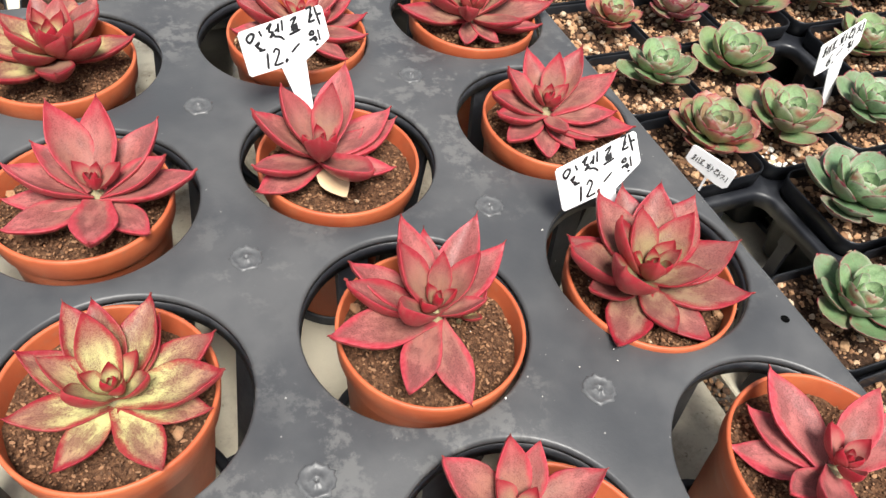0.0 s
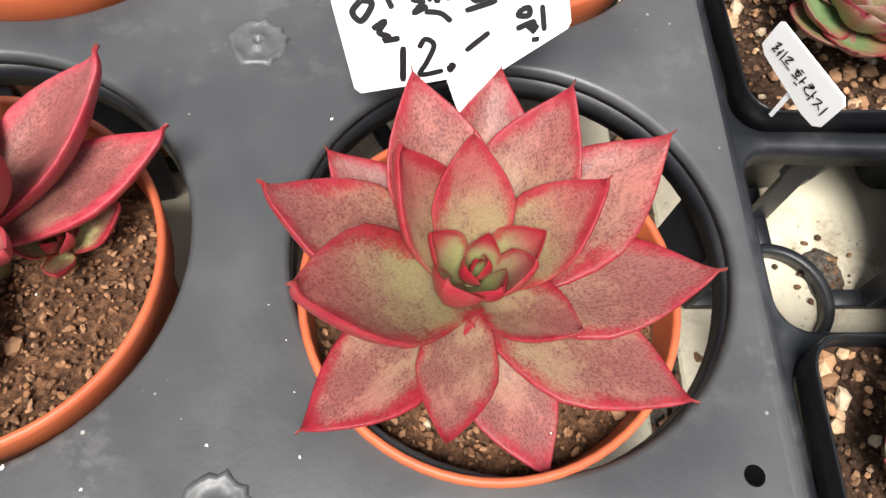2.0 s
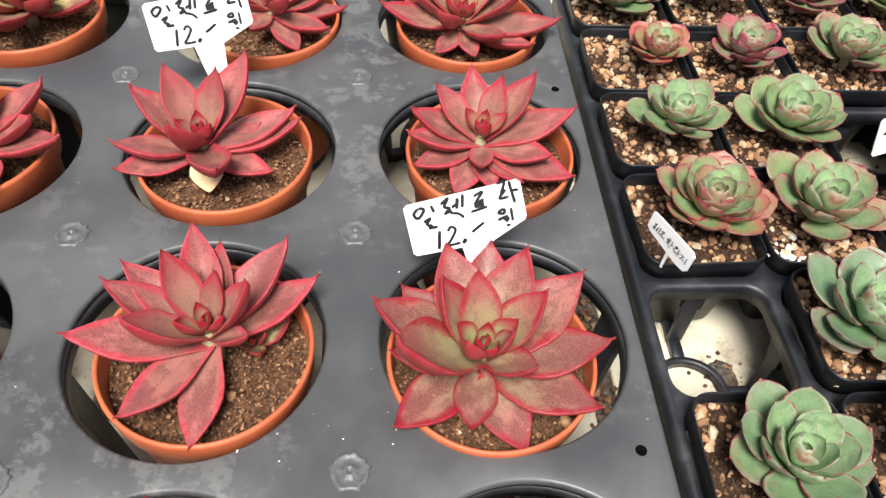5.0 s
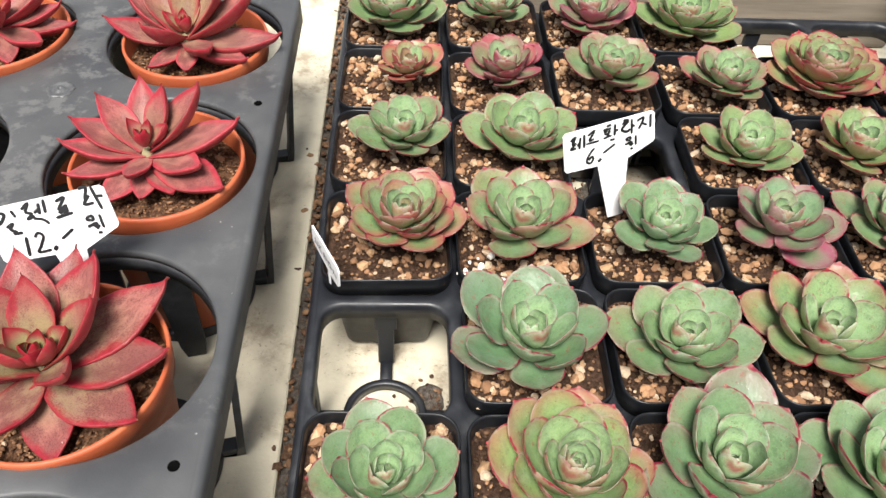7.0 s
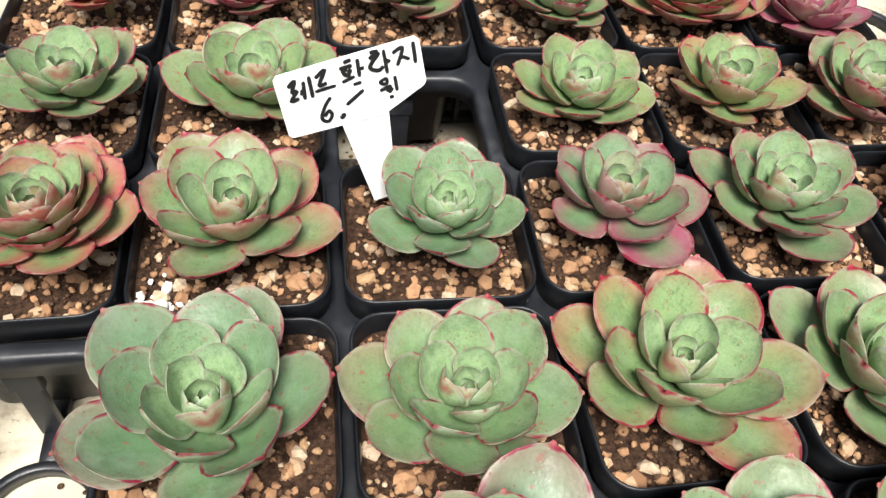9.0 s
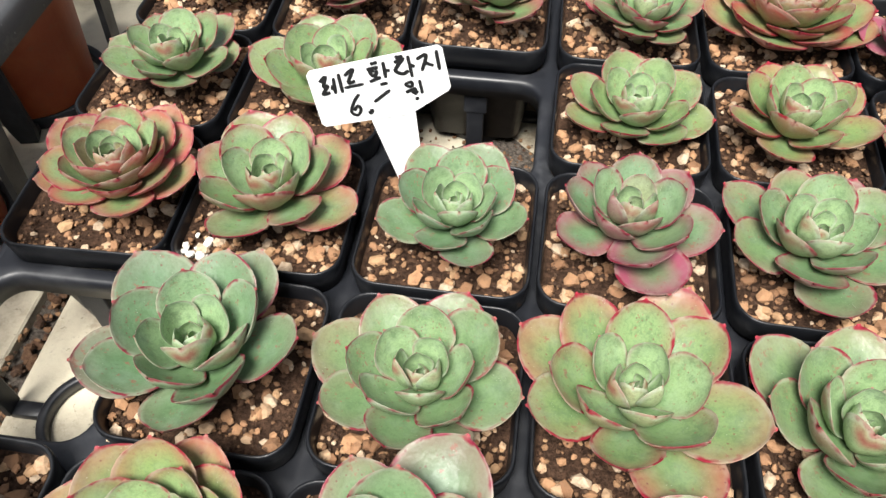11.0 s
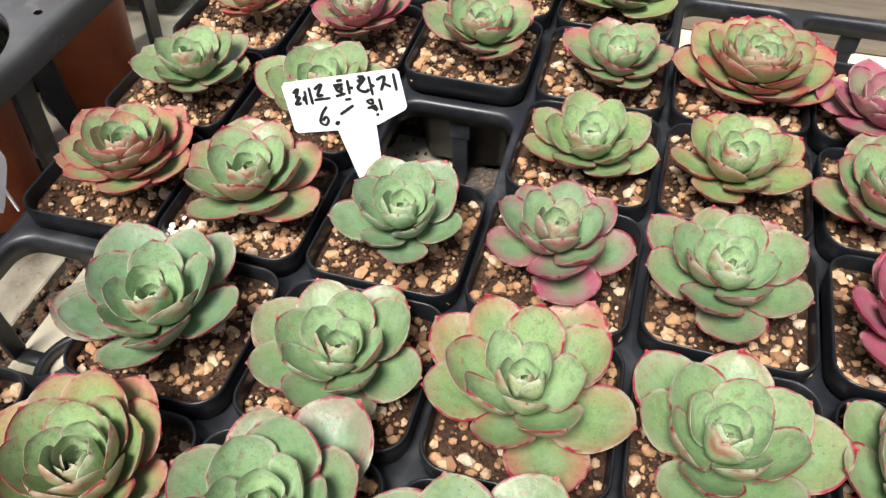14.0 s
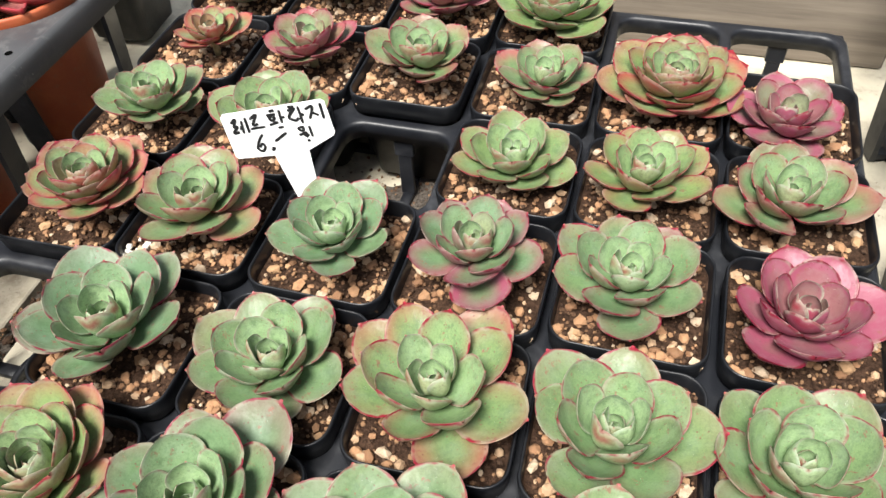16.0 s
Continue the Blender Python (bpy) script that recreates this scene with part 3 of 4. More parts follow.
tray = thing("square_cell_tray", Matrix.Identity(4), "black plastic carry tray with square cells and open ring bases", "tray")
hole_sq = [(x, y) for x, y, _ in rounded(0.0322, 0.011, 0, 6)]
cells = []
for c in range(COLS):
    for r in range(ROWS):
        vv, ff = lattice_cell(hole_sq, PITCH, PITCH, TRAY_TOP, TRAY_TOP - 0.011, 0.0022)
        cells.append(([(x + c * PITCH, y - r * PITCH, z) for x, y, z in vv], ff))
child("lattice", welded(mesh_of("lattice", *joined(*cells), BLACK_TRAY, True)), tray)
X0, X1, Y0, Y1 = -PITCH / 2, (COLS - 0.5) * PITCH, -(ROWS - 0.5) * PITCH, PITCH / 2
child("tray_rim", mesh_of("tray_rim", *skirt(X0, X1, Y0, Y1, 0.010, TRAY_TOP + 0.0006, 0.013), BLACK_TRAY), tray)
post_me = mesh_of("post", *joined(box(-0.0045, 0.0045, -0.0015, 0.0015, 0.004, TRAY_TOP - 0.010, 0.0005), box(-0.006, 0.006, -0.002, 0.002, 0.036, TRAY_TOP - 0.010, 0.0005)), BLACK_TRAY, False)
vv, ff = loft([circle(0.0225, 0.001, 40), circle(0.0225, 0.006, 40), circle(0.0218, 0.0068, 40), circle(0.0192, 0.0068, 40), circle(0.0185, 0.006, 40), circle(0.0185, 0.001, 40), circle(0.0225, 0.001, 40)])
arms = [box(0.0215, PITCH / 2, -0.0035, 0.0035, 0.001, 0.005, 0.0004)]
ring_pieces = [(vv, ff)]
for q in range(4):
    m4 = Matrix.Rotation(q * math.pi / 2, 3, "Z")
    ring_pieces.append(([tuple(m4 @ Vector(p)) for p in arms[0][0]], arms[0][1]))
ring_me = mesh_of("base_ring", *joined(*ring_pieces), BLACK_TRAY)
for c in range(COLS):
    for r in range(ROWS):
        child("base_ring", ring_me, tray, Matrix.Translation((c * PITCH, -r * PITCH, 0)))
for c in range(COLS):
    for r in range(ROWS + 1):
        child("post", post_me, tray, Matrix.Translation((c * PITCH, PITCH / 2 - r * PITCH, 0)))
for c in range(COLS + 1):
    for r in range(ROWS):
        child("post", post_me, tray, Matrix.Translation((c * PITCH - PITCH / 2, -r * PITCH, 0)) @ Matrix.Rotation(math.pi / 2, 4, "Z"))


# ---- round-holed trays ----
RX, RY, TOP1, HOLE_R = 0.1275, 0.1165, 0.107, 0.0525


def round_tray(name, origin, columns, rows, label):
    """Plate with round holes; origin: the centre of the hole furthest right and back."""
    t = thing(name, Matrix.Translation(origin), label, "tray")
    ring = [(HOLE_R * math.cos(2 * math.pi * k / 64), HOLE_R * math.sin(2 * math.pi * k / 64)) for k in range(64)]
    parts_ = []
    for c in range(columns):
        for r in range(rows):
            a, b = lattice_cell(ring, RX, RY, TOP1, TOP1 - 0.004, 0.0016)
            parts_.append(([(x - c * RX, y - r * RY, z) for x, y, z in a], b))
    edge = RX / 2 - 0.0077
    parts_ = [([(min(max(x, -(columns - 1) * RX - edge), edge), y, z) for x, y, z in a], b) for a, b in parts_]
    x0, x1, y0, y1 = -(columns - 1) * RX - edge, edge, -(rows - 0.5) * RY, RY / 2
    child("plate", welded(mesh_of("plate", *joined(*parts_), PLATE)), t)
    child("tray_rim", mesh_of("tray_rim", *skirt(x0, x1, y0, y1, 0.012, TOP1 + 0.0004, 0.016, 0.003), PLATE), t)
    collar = mesh_of("collar", *loft([circle(HOLE_R + 0.0016, TOP1 - 0.0038, 64), circle(HOLE_R + 0.0002, TOP1 - 0.003, 64), circle(HOLE_R - 0.0006, TOP1 - 0.012, 64), circle(HOLE_R + 0.0012, TOP1 - 0.012, 64), circle(HOLE_R + 0.0016, TOP1 - 0.0038, 64)]), BLACK_TRAY)
    foot = mesh_of("base_ring", *loft([circle(0.038, 0.001, 56), circle(0.038, 0.007, 56), circle(0.037, 0.008, 56), circle(0.0335, 0.008, 56), circle(0.0325, 0.007, 56), circle(0.0325, 0.001, 56), circle(0.038, 0.001, 56)]), BLACK_TRAY)
    strut = loft([[(HOLE_R + 0.001, -0.009, TOP1 - 0.012), (HOLE_R + 0.001, 0.009, TOP1 - 0.012), (HOLE_R + 0.004, 0.009, TOP1 - 0.012), (HOLE_R + 0.004, -0.009, TOP1 - 0.012)],
                  [(0.0465, -0.007, 0.012), (0.0465, 0.007, 0.012), (0.050, 0.007, 0.012), (0.050, -0.007, 0.012)],
                  [(0.0445, -0.005, 0.001), (0.0445, 0.005, 0.001), (0.049, 0.005, 0.001), (0.049, -0.005, 0.001)],
                  [(0.037, -0.004, 0.001), (0.037, 0.004, 0.001), (0.037, 0.004, 0.001), (0.037, -0.004, 0.001)]], True, False)
    toe = box(0.036, 0.049, -0.004, 0.004, 0.001, 0.006, 0.0004)
    leg = mesh_of("leg", *joined(strut, toe), BLACK_TRAY, False)
    blot = random.Random(8)
    wob = [blot.uniform(0.88, 1.10) for _ in range(28)]
    def uneven(r, z, k):
        return [(x * w, y * w, z + 0.0003 * (w - 1) * k) for (x, y, z), w in zip(circle(r, TOP1 + z, 28), wob)]
    mark = mesh_of("moulding_mark", *loft([uneven(0.0078, 0.0001, 0), uneven(0.0072, 0.0010, 4), uneven(0.0062, 0.0009, 3), uneven(0.0054, 0.0003, 2), uneven(0.0030, 0.0004, 6), uneven(0.0020, 0.0014, 5), uneven(0.0011, 0.0013, 2), uneven(0.0006, 0.0003, 0)], False, True), MARK)
    # no opening here: a black disc on the plate paints the hole's shade
    drain = mesh_of("drain_hole", *loft([circle(0.0023, TOP1 + 0.0002, 20), circle(0.0019, TOP1 + 0.0005, 20), circle(0.0017, TOP1 + 0.0002, 20)], False, True), HOLE)
    for c in range(columns):
        for r in range(rows):
            o = Matrix.Translation((-c * RX, -r * RY, 0))
            child("collar", collar, t, o)
            child("base_ring", foot, t, o)
            for q in range(4):
                child("leg", leg, t, o @ Matrix.Rotation(radians(q * 90 + 14), 4, "Z"))
            if c < columns - 1 and r < rows - 1:
                child("moulding_mark", mark, t, o @ Matrix.Translation((-RX / 2, -RY / 2, 0)), "scuffed round moulding mark")
    for r in (0, 2)[: rows - 1]:
        child("drain_hole", drain, t, Matrix.Translation((RX / 2 - 0.0165, -(r + 0.5) * RY + (0.005 if r else -0.009), 0)))
    return t


HX, HY = -0.1205, -0.0825
round_tray("round_hole_tray", (HX, HY, 0), 4, 4, "grey-black plastic carry tray with round holes, scuffed and water-stained")
round_tray("round_hole_tray", (0.414 + 3 * RX + RX / 2 - 0.0047, 0.004, 0), 4, 4, "black plastic carry tray with round holes and open legs, empty")

# ---- bench edge and far things ----
v, f = box(0.0, 0.445, 0.094, 0.122, 0.0, 0.13, 0.002)
tagged(new("bench_plank", mesh_of("bench_plank", v, f, WOOD, False)), "weathered grey-brown wooden plank behind the square tray", "plank", kind="structure")


# ---- pots ----
def square_pot_mesh():
    rings = [rounded(0.0235, 0.006, 0.007), rounded(0.0245, 0.007, 0.0065), rounded(0.0312, 0.010, RIM - 0.014), rounded(0.0335, 0.0108, RIM - 0.0125), rounded(0.0343, 0.011, RIM - 0.002),
             rounded(0.0341, 0.011, RIM - 0.0006), rounded(0.0336, 0.0106, RIM), rounded(0.0330, 0.0102, RIM - 0.0006), rounded(0.0326, 0.010, RIM - 0.002), rounded(0.0315, 0.0096, RIM - 0.014), rounded(0.026, 0.008, 0.02)]
    return mesh_of("square_pot", *loft(rings, True, True), BLACK)


def round_pot_mesh():
    h = 0.110
    prof = [(0.030, 0.009), (0.0315, 0.0085), (0.0395, h - 0.016), (0.0408, h - 0.0155), (0.0424, h - 0.013), (0.0434, h - 0.0015), (0.0431, h), (0.0418, h + 0.0002), (0.0414, h - 0.001), (0.0402, h - 0.014), (0.034, 0.05)]
    return mesh_of("round_pot", *loft([circle(r, z, 64) for r, z in prof], True, True), CLAY)


def soil_top(name, ring_at, material, rng, rough=0.0016, rings_n=12):
    """A lumpy soil surface inside a pot; ring_at(k): outline scaled by k."""
    off = Vector((rng.uniform(0, 50), rng.uniform(0, 50), 0))
    rings = []
    for i in range(rings_n + 1):
        k = 1 - i / rings_n * 0.97
        rings.append([(x, y, noise.noise(Vector((x, y, 0)) * 160 + off) * rough + noise.noise(Vector((x, y, 0)) * 520 + off) * rough * 0.6) for x, y, _ in ring_at(k)])
    return mesh_of(name, *loft(rings, False, True), material)


SQUARE_POT, ROUND_POT = square_pot_mesh(), round_pot_mesh()
srng = random.Random(21)


def in_square(r):
    return r.uniform(-0.0305, 0.0305), r.uniform(-0.0305, 0.0305), r.uniform(0, 0.0012)


def in_round(r):
    d, a = 0.0392 * math.sqrt(r.random()), r.uniform(0, 6.283)
    return d * math.cos(a), d * math.sin(a), r.uniform(0, 0.0012)


SQ_SOIL = [soil_top("soil", lambda k: rounded(0.0326 * k, 0.0098 * k, 0), POT_SOIL, srng) for _ in range(3)]
SQ_GRAVEL = [rubble("gravel", n, in_square, (0.0008, 0.0033), GRAVEL, srng) for n in (150, 230, 190, 120)]
SQ_CRUMB = [rubble("grit", 420, in_square, (0.0004, 0.0013), CRUMB, srng) for _ in range(2)]
RD_SOIL = [soil_top("soil", lambda k: circle(0.0406 * k, 0, 48), PEAT, srng, 0.003) for _ in range(3)]
RD_CRUMB = [rubble("grit", 1600, in_round, (0.0003, 0.0009), COIR, srng, 0.7, 2.0) for _ in range(2)]
RD_GRAVEL = [rubble("gravel", 6, in_round, (0.0010, 0.0028), GRAVEL, srng) for _ in range(2)]


def square_potted(col, row, label, dx=0.0, dy=0.0, zc=None, white=None, **plant):
    rng = random.Random(col * 31 + row * 7 + 3)
    m = pose(col * PITCH + rng.uniform(-0.0008, 0.0008), -row * PITCH + rng.uniform(-0.0008, 0.0008), rng.uniform(-0.0008, 0.0012), 0, 0, rng.uniform(-1.5, 1.5))
    t = thing("potted_succulent", m, label, "potted plant", "succulents in square pots")
    child("square_pot", SQUARE_POT, t, label="black square plastic pot")
    depth = RIM - 0.0075 + rng.uniform(-0.002, 0.001)
    soil = child("soil", SQ_SOIL[rng.randrange(3)], t, Matrix.Translation((0, 0, depth)), "brown gritty soil")
    for kind, meshes in (("gravel", SQ_GRAVEL), ("grit", SQ_CRUMB)):
        tagged(child(kind, meshes[rng.randrange(len(meshes))], soil, Matrix.Translation((0, 0, 0.0004)) @ Matrix.Rotation(rng.randrange(4) * math.pi / 2, 4, "Z")), kind="stuff")
    if plant:
        size = plant["size"]
        rosette(t, "green", (dx, dy, (zc or 0.092) - size * 0.42), **plant)
    if white:
        me = rubble("perlite", 26, lambda r: (white[0] + r.gauss(0, 0.006), white[1] + r.gauss(0, 0.005), r.uniform(0.0005, 0.003)), (0.0010, 0.0026), WHITE_GRIT, rng)
        tagged(child("perlite", me, soil), "white perlite pieces", kind="stuff")
    return t


def round_potted(x, y, label, tilt=(0.0, 0.0), dx=0.0, dy=0.0, zc=0.130, low_pot=0.0, pup=None, withered=None, **plant):
    rng = random.Random(int(abs(x) * 1000) + int(abs(y) * 3000))
    t = thing("potted_succulent", pose(x, y, -low_pot, tilt[0], tilt[1], rng.uniform(0, 90)), label, "potted plant", "red succulents in round pots")
    turn = t.matrix_basis.to_3x3().inverted()
    child("round_pot", ROUND_POT, t, label="terracotta-coloured plastic pot")
    soil = child("soil", RD_SOIL[rng.randrange(3)], t, Matrix.Translation((0, 0, 0.110 - 0.012)), "brown coir soil")
    for kind, meshes in (("gravel", RD_GRAVEL), ("grit", RD_CRUMB)):
        tagged(child(kind, meshes[rng.randrange(len(meshes))], soil, Matrix.Translation((0, 0, 0.0006)) @ Matrix.Rotation(rng.uniform(0, 6), 4, "Z")), kind="stuff")
    at = turn @ Vector((dx, dy, zc + low_pot - plant["size"] * 0.42))
    hub = rosette(t, "red", at, **plant)
    hub.matrix_basis = Matrix.Translation(at) @ turn.to_4x4()
    if pup:
        small = rosette(t, "red", (0, 0, 0), size=0.019, count=10, start=20, seed=5, tint=(1.0, 0.0), wide=0.50, low=32, high=78)
        small.name = "offset_rosette"
        small.matrix_basis = Matrix.Translation(turn @ Vector(pup)) @ turn.to_4x4()
    if withered:
        az, mm, el = withered
        m = Matrix.Translation(at) @ turn.to_4x4() @ Matrix.Rotation(radians(az - 90), 4, "Z") @ Matrix.Rotation(radians(el), 4, "X") @ Matrix.Diagonal((mm * 0.00062, mm * 0.001, mm * 0.001, 1))
        me = LEAF["red"][2][0].copy()
        me.materials[0] = CREAM_LEAF
        child("withered_leaf", me, t, m, "cream withered leaf")
    return t


# ---- red succulents ----
R_LABEL = "red pointed-leaf echeveria in a terracotta plastic pot"
round_potted(-0.127, -0.327, "dusky red echeveria with olive heart in a terracotta pot", dx=-0.0050, dy=-0.0010, zc=0.130, size=0.054, count=22, start=20, seed=2, tint=(0.85, 0.1), wide=0.52, low=12, outer=[(138, 42.9, 16), (165, 50, 26), (-176, 37.2, 16), (-139, 46.1, 4), (-102, 35, 11), (-70, 41, -4), (-32, 50.6, 6), (-2, 52.1, 14), (34, 55.8, 16), (58, 47.2, 34), (81, 48.3, 22), (109, 47.2, 31), (138, 38, 52), (96, 35, 56), (23, 38, 44), (-41, 30, 34), (-132, 24.6, 61), (-18, 21.2, 60), (-158, 52, 41)])
round_potted(-0.243, -0.321, "bright red echeveria with a small offset in a terracotta pot", pup=(0.018, 0.006, 0.102), dx=0.0020, dy=0.0030, zc=0.132, size=0.052, count=22, start=70, seed=3, tint=(0.25, 0.3), wide=0.40, low=14, outer=[(100, 44.7, 38), (82, 37.3, 34), (44, 49, 26), (25, 48, 15), (146, 44.3, 26), (163, 45.3, 27), (-171, 53.1, 16), (-126, 46, 8), (-91, 45.1, -2), (-31, 25.6, 36), (130, 32, 52), (63, 22.9, 60), (9, 28.5, 52), (-152, 33.3, 42)])
round_potted(-0.116, -0.203, "crimson echeveria in a terracotta pot", dx=-0.0050, dy=0.0040, zc=0.130, size=0.050, count=26, start=10, seed=4, tint=(0.3, 0.3), wide=0.47, low=10, outer=[(98, 36.8, 39), (147, 35.1, 39), (170, 38.6, 22), (-169, 39.6, 18), (-151, 38.9, 4), (-114, 37.2, -1), (-85, 31.5, 0), (-57, 33.4, 1), (-33, 51, 4), (-33, 40, 16), (5, 49.7, 20), (32, 42.1, 38), (55, 26.3, 50), (-94, 28.4, 18)])
round_potted(-0.250, -0.204, R_LABEL + " with one withered leaf", withered=(-78, 27, -9), dx=-0.0100, dy=-0.0010, zc=0.132, size=0.052, count=18, start=50, seed=5, tint=(0.2, 0.35), wide=0.47, low=14, outer=[(53, 48.9, 37), (128, 32.6, 46), (157, 41.7, 34), (-163, 40.8, 18), (-155, 41, 4), (-70, 45.3, 24), (-24, 37.4, 0), (22, 48.1, 11), (17, 47.9, 6), (25, 28.8, 10), (56, 29.6, 54), (-109, 29.8, 47)])
round_potted(-0.378, -0.198, R_LABEL, dx=0.0080, dy=-0.0040, zc=0.130, size=0.050, count=20, start=0, seed=6, tint=(0.15, 0.4), wide=0.47, low=12, outer=[(115, 37.2, 45), (68, 35.8, 44), (29, 44.7, 27), (-4, 37.1, 26), (-10, 46.9, 14), (-61, 39.1, 6), (-98, 46.8, 17), (-159, 44.2, 6), (165, 41.1, 24), (135, 36.4, 26), (172, 40.2, 4)])
round_potted(-0.379, -0.312, "pink echeveria with a yellow-green heart in a terracotta pot", dx=0.0030, dy=-0.0050, zc=0.130, size=0.050, count=22, start=30, seed=7, tint=(1.1, 0), wide=0.47, low=12, outer=[(109, 40.7, 34), (90, 38.5, 29), (53, 40.3, 27), (12, 43.3, 18), (-19, 45.9, 22), (-28, 37, 6), (-73, 38.7, 6), (-135, 33.9, 4), (-179, 38.1, 8), (147, 38.7, 24), (153, 31.9, 38), (99, 28.9, 52), (45, 34.2, 22), (-28, 19.6, 44), (-146, 24.3, 49)])
round_potted(-0.380, -0.083, "pink echeveria with a pale green heart in a terracotta pot", zc=0.130, size=0.050, count=24, start=80, seed=8, tint=(0.95, 0.1), wide=0.47, low=12)
round_potted(-0.240, -0.085, R_LABEL, dx=0.0030, dy=0.0010, zc=0.130, size=0.048, count=24, start=15, seed=9, tint=(0.4, 0.3), wide=0.40, low=14, outer=[(174, 42.6, 25), (-174, 43.8, 8), (163, 34.6, 34), (-59, 30.3, 39), (7, 43.1, 1), (-34, 41.1, 6), (-108, 28.8, 11), (-64, 39.6, -2), (17, 38.3, 14), (27, 44, 29), (118, 33.3, 54)])
round_potted(-0.119, -0.088, "pink echeveria with pale heart in a terracotta pot", dx=-0.0040, dy=-0.0060, zc=0.131, size=0.052, count=26, start=40, seed=10, tint=(0.75, 0.28), wide=0.42, low=14, outer=[(170, 49.1, 9), (155, 44.4, 28), (142, 42.2, 39), (-127, 34, 35), (-119, 31.6, 1), (-80, 30.8, 1), (-55, 38.4, 19), (-7, 57.3, 8), (-31, 45.4, 4), (12, 50.2, 30), (36, 47.8, 47), (87, 39, 55)])
round_potted(-0.108, -0.437, "dark red echeveria in a terracotta pot", dx=-0.0060, dy=-0.0060, zc=0.135, size=0.054, count=18, start=100, seed=12, tint=(0.15, 0.7), wide=0.47, low=20, outer=[(93, 46.5, 13), (132, 38.2, -17), (-176, 30.5, 16), (37, 37, 39), (6, 41.4, 29), (109, 39.1, -3), (-142, 46.2, 28)])
round_potted(-0.240, -0.437, R_LABEL, dx=-0.0070, dy=0.0210, zc=0.130, size=0.050, count=20, start=120, seed=13, tint=(0.3, 0.3), wide=0.47, low=14, outer=[(136, 40.6, 34), (85, 27.1, 44), (52, 30.1, 39), (0, 38, 29), (-35, 28.1, 11), (-178, 38.8, 38), (-124, 43.5, 49)])

# ---- green succulents, row by row from the back ----
G_LABEL = "green echeveria with red leaf margins in a black square pot"
square_potted(0, 0, G_LABEL, size=0.037, count=28, start=10, seed=31, wide=0.66, tint=(0.35, 0.5))
square_potted(1, 0, "small grey-green echeveria in a black square pot", size=0.028, count=24, start=60, seed=32, wide=0.66, tint=(0.45, 0.4))
square_potted(2, 0, "purple-red echeveria in a black square pot", size=0.035, count=24, start=100, seed=33, wide=0.66, tint=(0.8, 0.25))
square_potted(3, 0, "pale green echeveria in a black square pot", size=0.040, count=30, start=40, seed=34, wide=0.66, tint=(0.25, 0.8))
square_potted(0, 1, "small echeveria with red lower leaves in a black square pot", dx=0.0110, dy=-0.0040, size=0.026, count=22, start=0, seed=35, wide=0.66, tint=(0.85, 0.75), low=20, outer=[(-174, 19.9, 27), (-146, 21.3, 9), (59, 18.5, 37), (45, 26.4, 14), (33, 22.6, -4), (-68, 18.2, 6), (-110, 20, 4), (-21, 20.2, 7), (111, 19.5, 53)])
square_potted(1, 1, "pink-flushed echeveria in a black square pot", dx=0.0030, dy=0.0020, size=0.033, count=24, start=30, seed=36, wide=0.66, tint=(0.85, 0.3), low=18, outer=[(-175, 30.2, 31), (119, 24.8, 32), (59, 24, 30), (33, 28, 20), (17, 30, 4), (-36, 22.8, -1), (-168, 26.8, -1), (-88, 17.7, 9), (-157, 20.2, 22)])
square_potted(2, 1, G_LABEL, dx=0.0040, dy=0.0000, size=0.036, count=24, start=75, seed=37, wide=0.66, tint=(0.6, 0.45), outer=[(127, 28.4, 30), (79, 25.8, 32), (173, 35.4, 12), (161, 22.2, 30), (44, 29.9, 16), (8, 31.5, 9), (-18, 21.4, 28), (-141, 30.2, -6), (-93, 31.3, 14), (-57, 33.7, 9), (-80, 20.6, 24)])
square_potted(3, 1, G_LABEL, dx=0.0060, dy=-0.0070, size=0.034, count=24, start=20, seed=38, wide=0.66, tint=(0.65, 0.4), outer=[(96, 27.7, 32), (155, 29.6, 34), (152, 31.9, 9), (52, 28.3, 24), (25, 26.1, 9), (-153, 30.1, 12), (-125, 27.6, -1), (-92, 18.2, 14), (-40, 23.7, 24), (-57, 21.1, -4), (-105, 21.2, -4), (0, 23.3, 4)])
square_potted(4, 1, "tight many-leaved echeveria with orange-red outer leaves in a black square pot", dx=0.007, dy=0.006, size=0.040, count=46, start=50, seed=39, wide=0.66, tint=(0.75, 0.8), low=5)
square_potted(5, 1, "purple-pink echeveria in a black square pot", dx=-0.0070, dy=-0.0180, size=0.034, count=24, start=15, seed=40, wide=0.66, tint=(0.95, 0.05), outer=[(141, 32.1, 29), (64, 28.7, 49), (50, 34.1, 16), (16, 29.7, 6), (7, 31.4, -6), (-82, 31.7, 19), (162, 28, 6), (-173, 21.3, 2), (166, 20.7, 34), (22, 24.9, 17), (-63, 23.5, 33)])
square_potted(0, 2, "grey-green echeveria with flat lower leaves in a black square pot", dx=0.0080, dy=-0.0010, zc=0.094, size=0.035, count=26, start=25, seed=41, wide=0.66, tint=(0.5, 0.45), low=4, outer=[(176, 29.2, 22), (132, 28.5, 24), (54, 26.9, 27), (47, 32.3, 6), (-12, 28, -1), (-109, 23, -6), (-151, 33.7, -1), (-147, 30.1, 12), (-37, 20.1, 2), (-77, 18.9, 9), (19, 21.9, 18), (-157, 20, 34)])
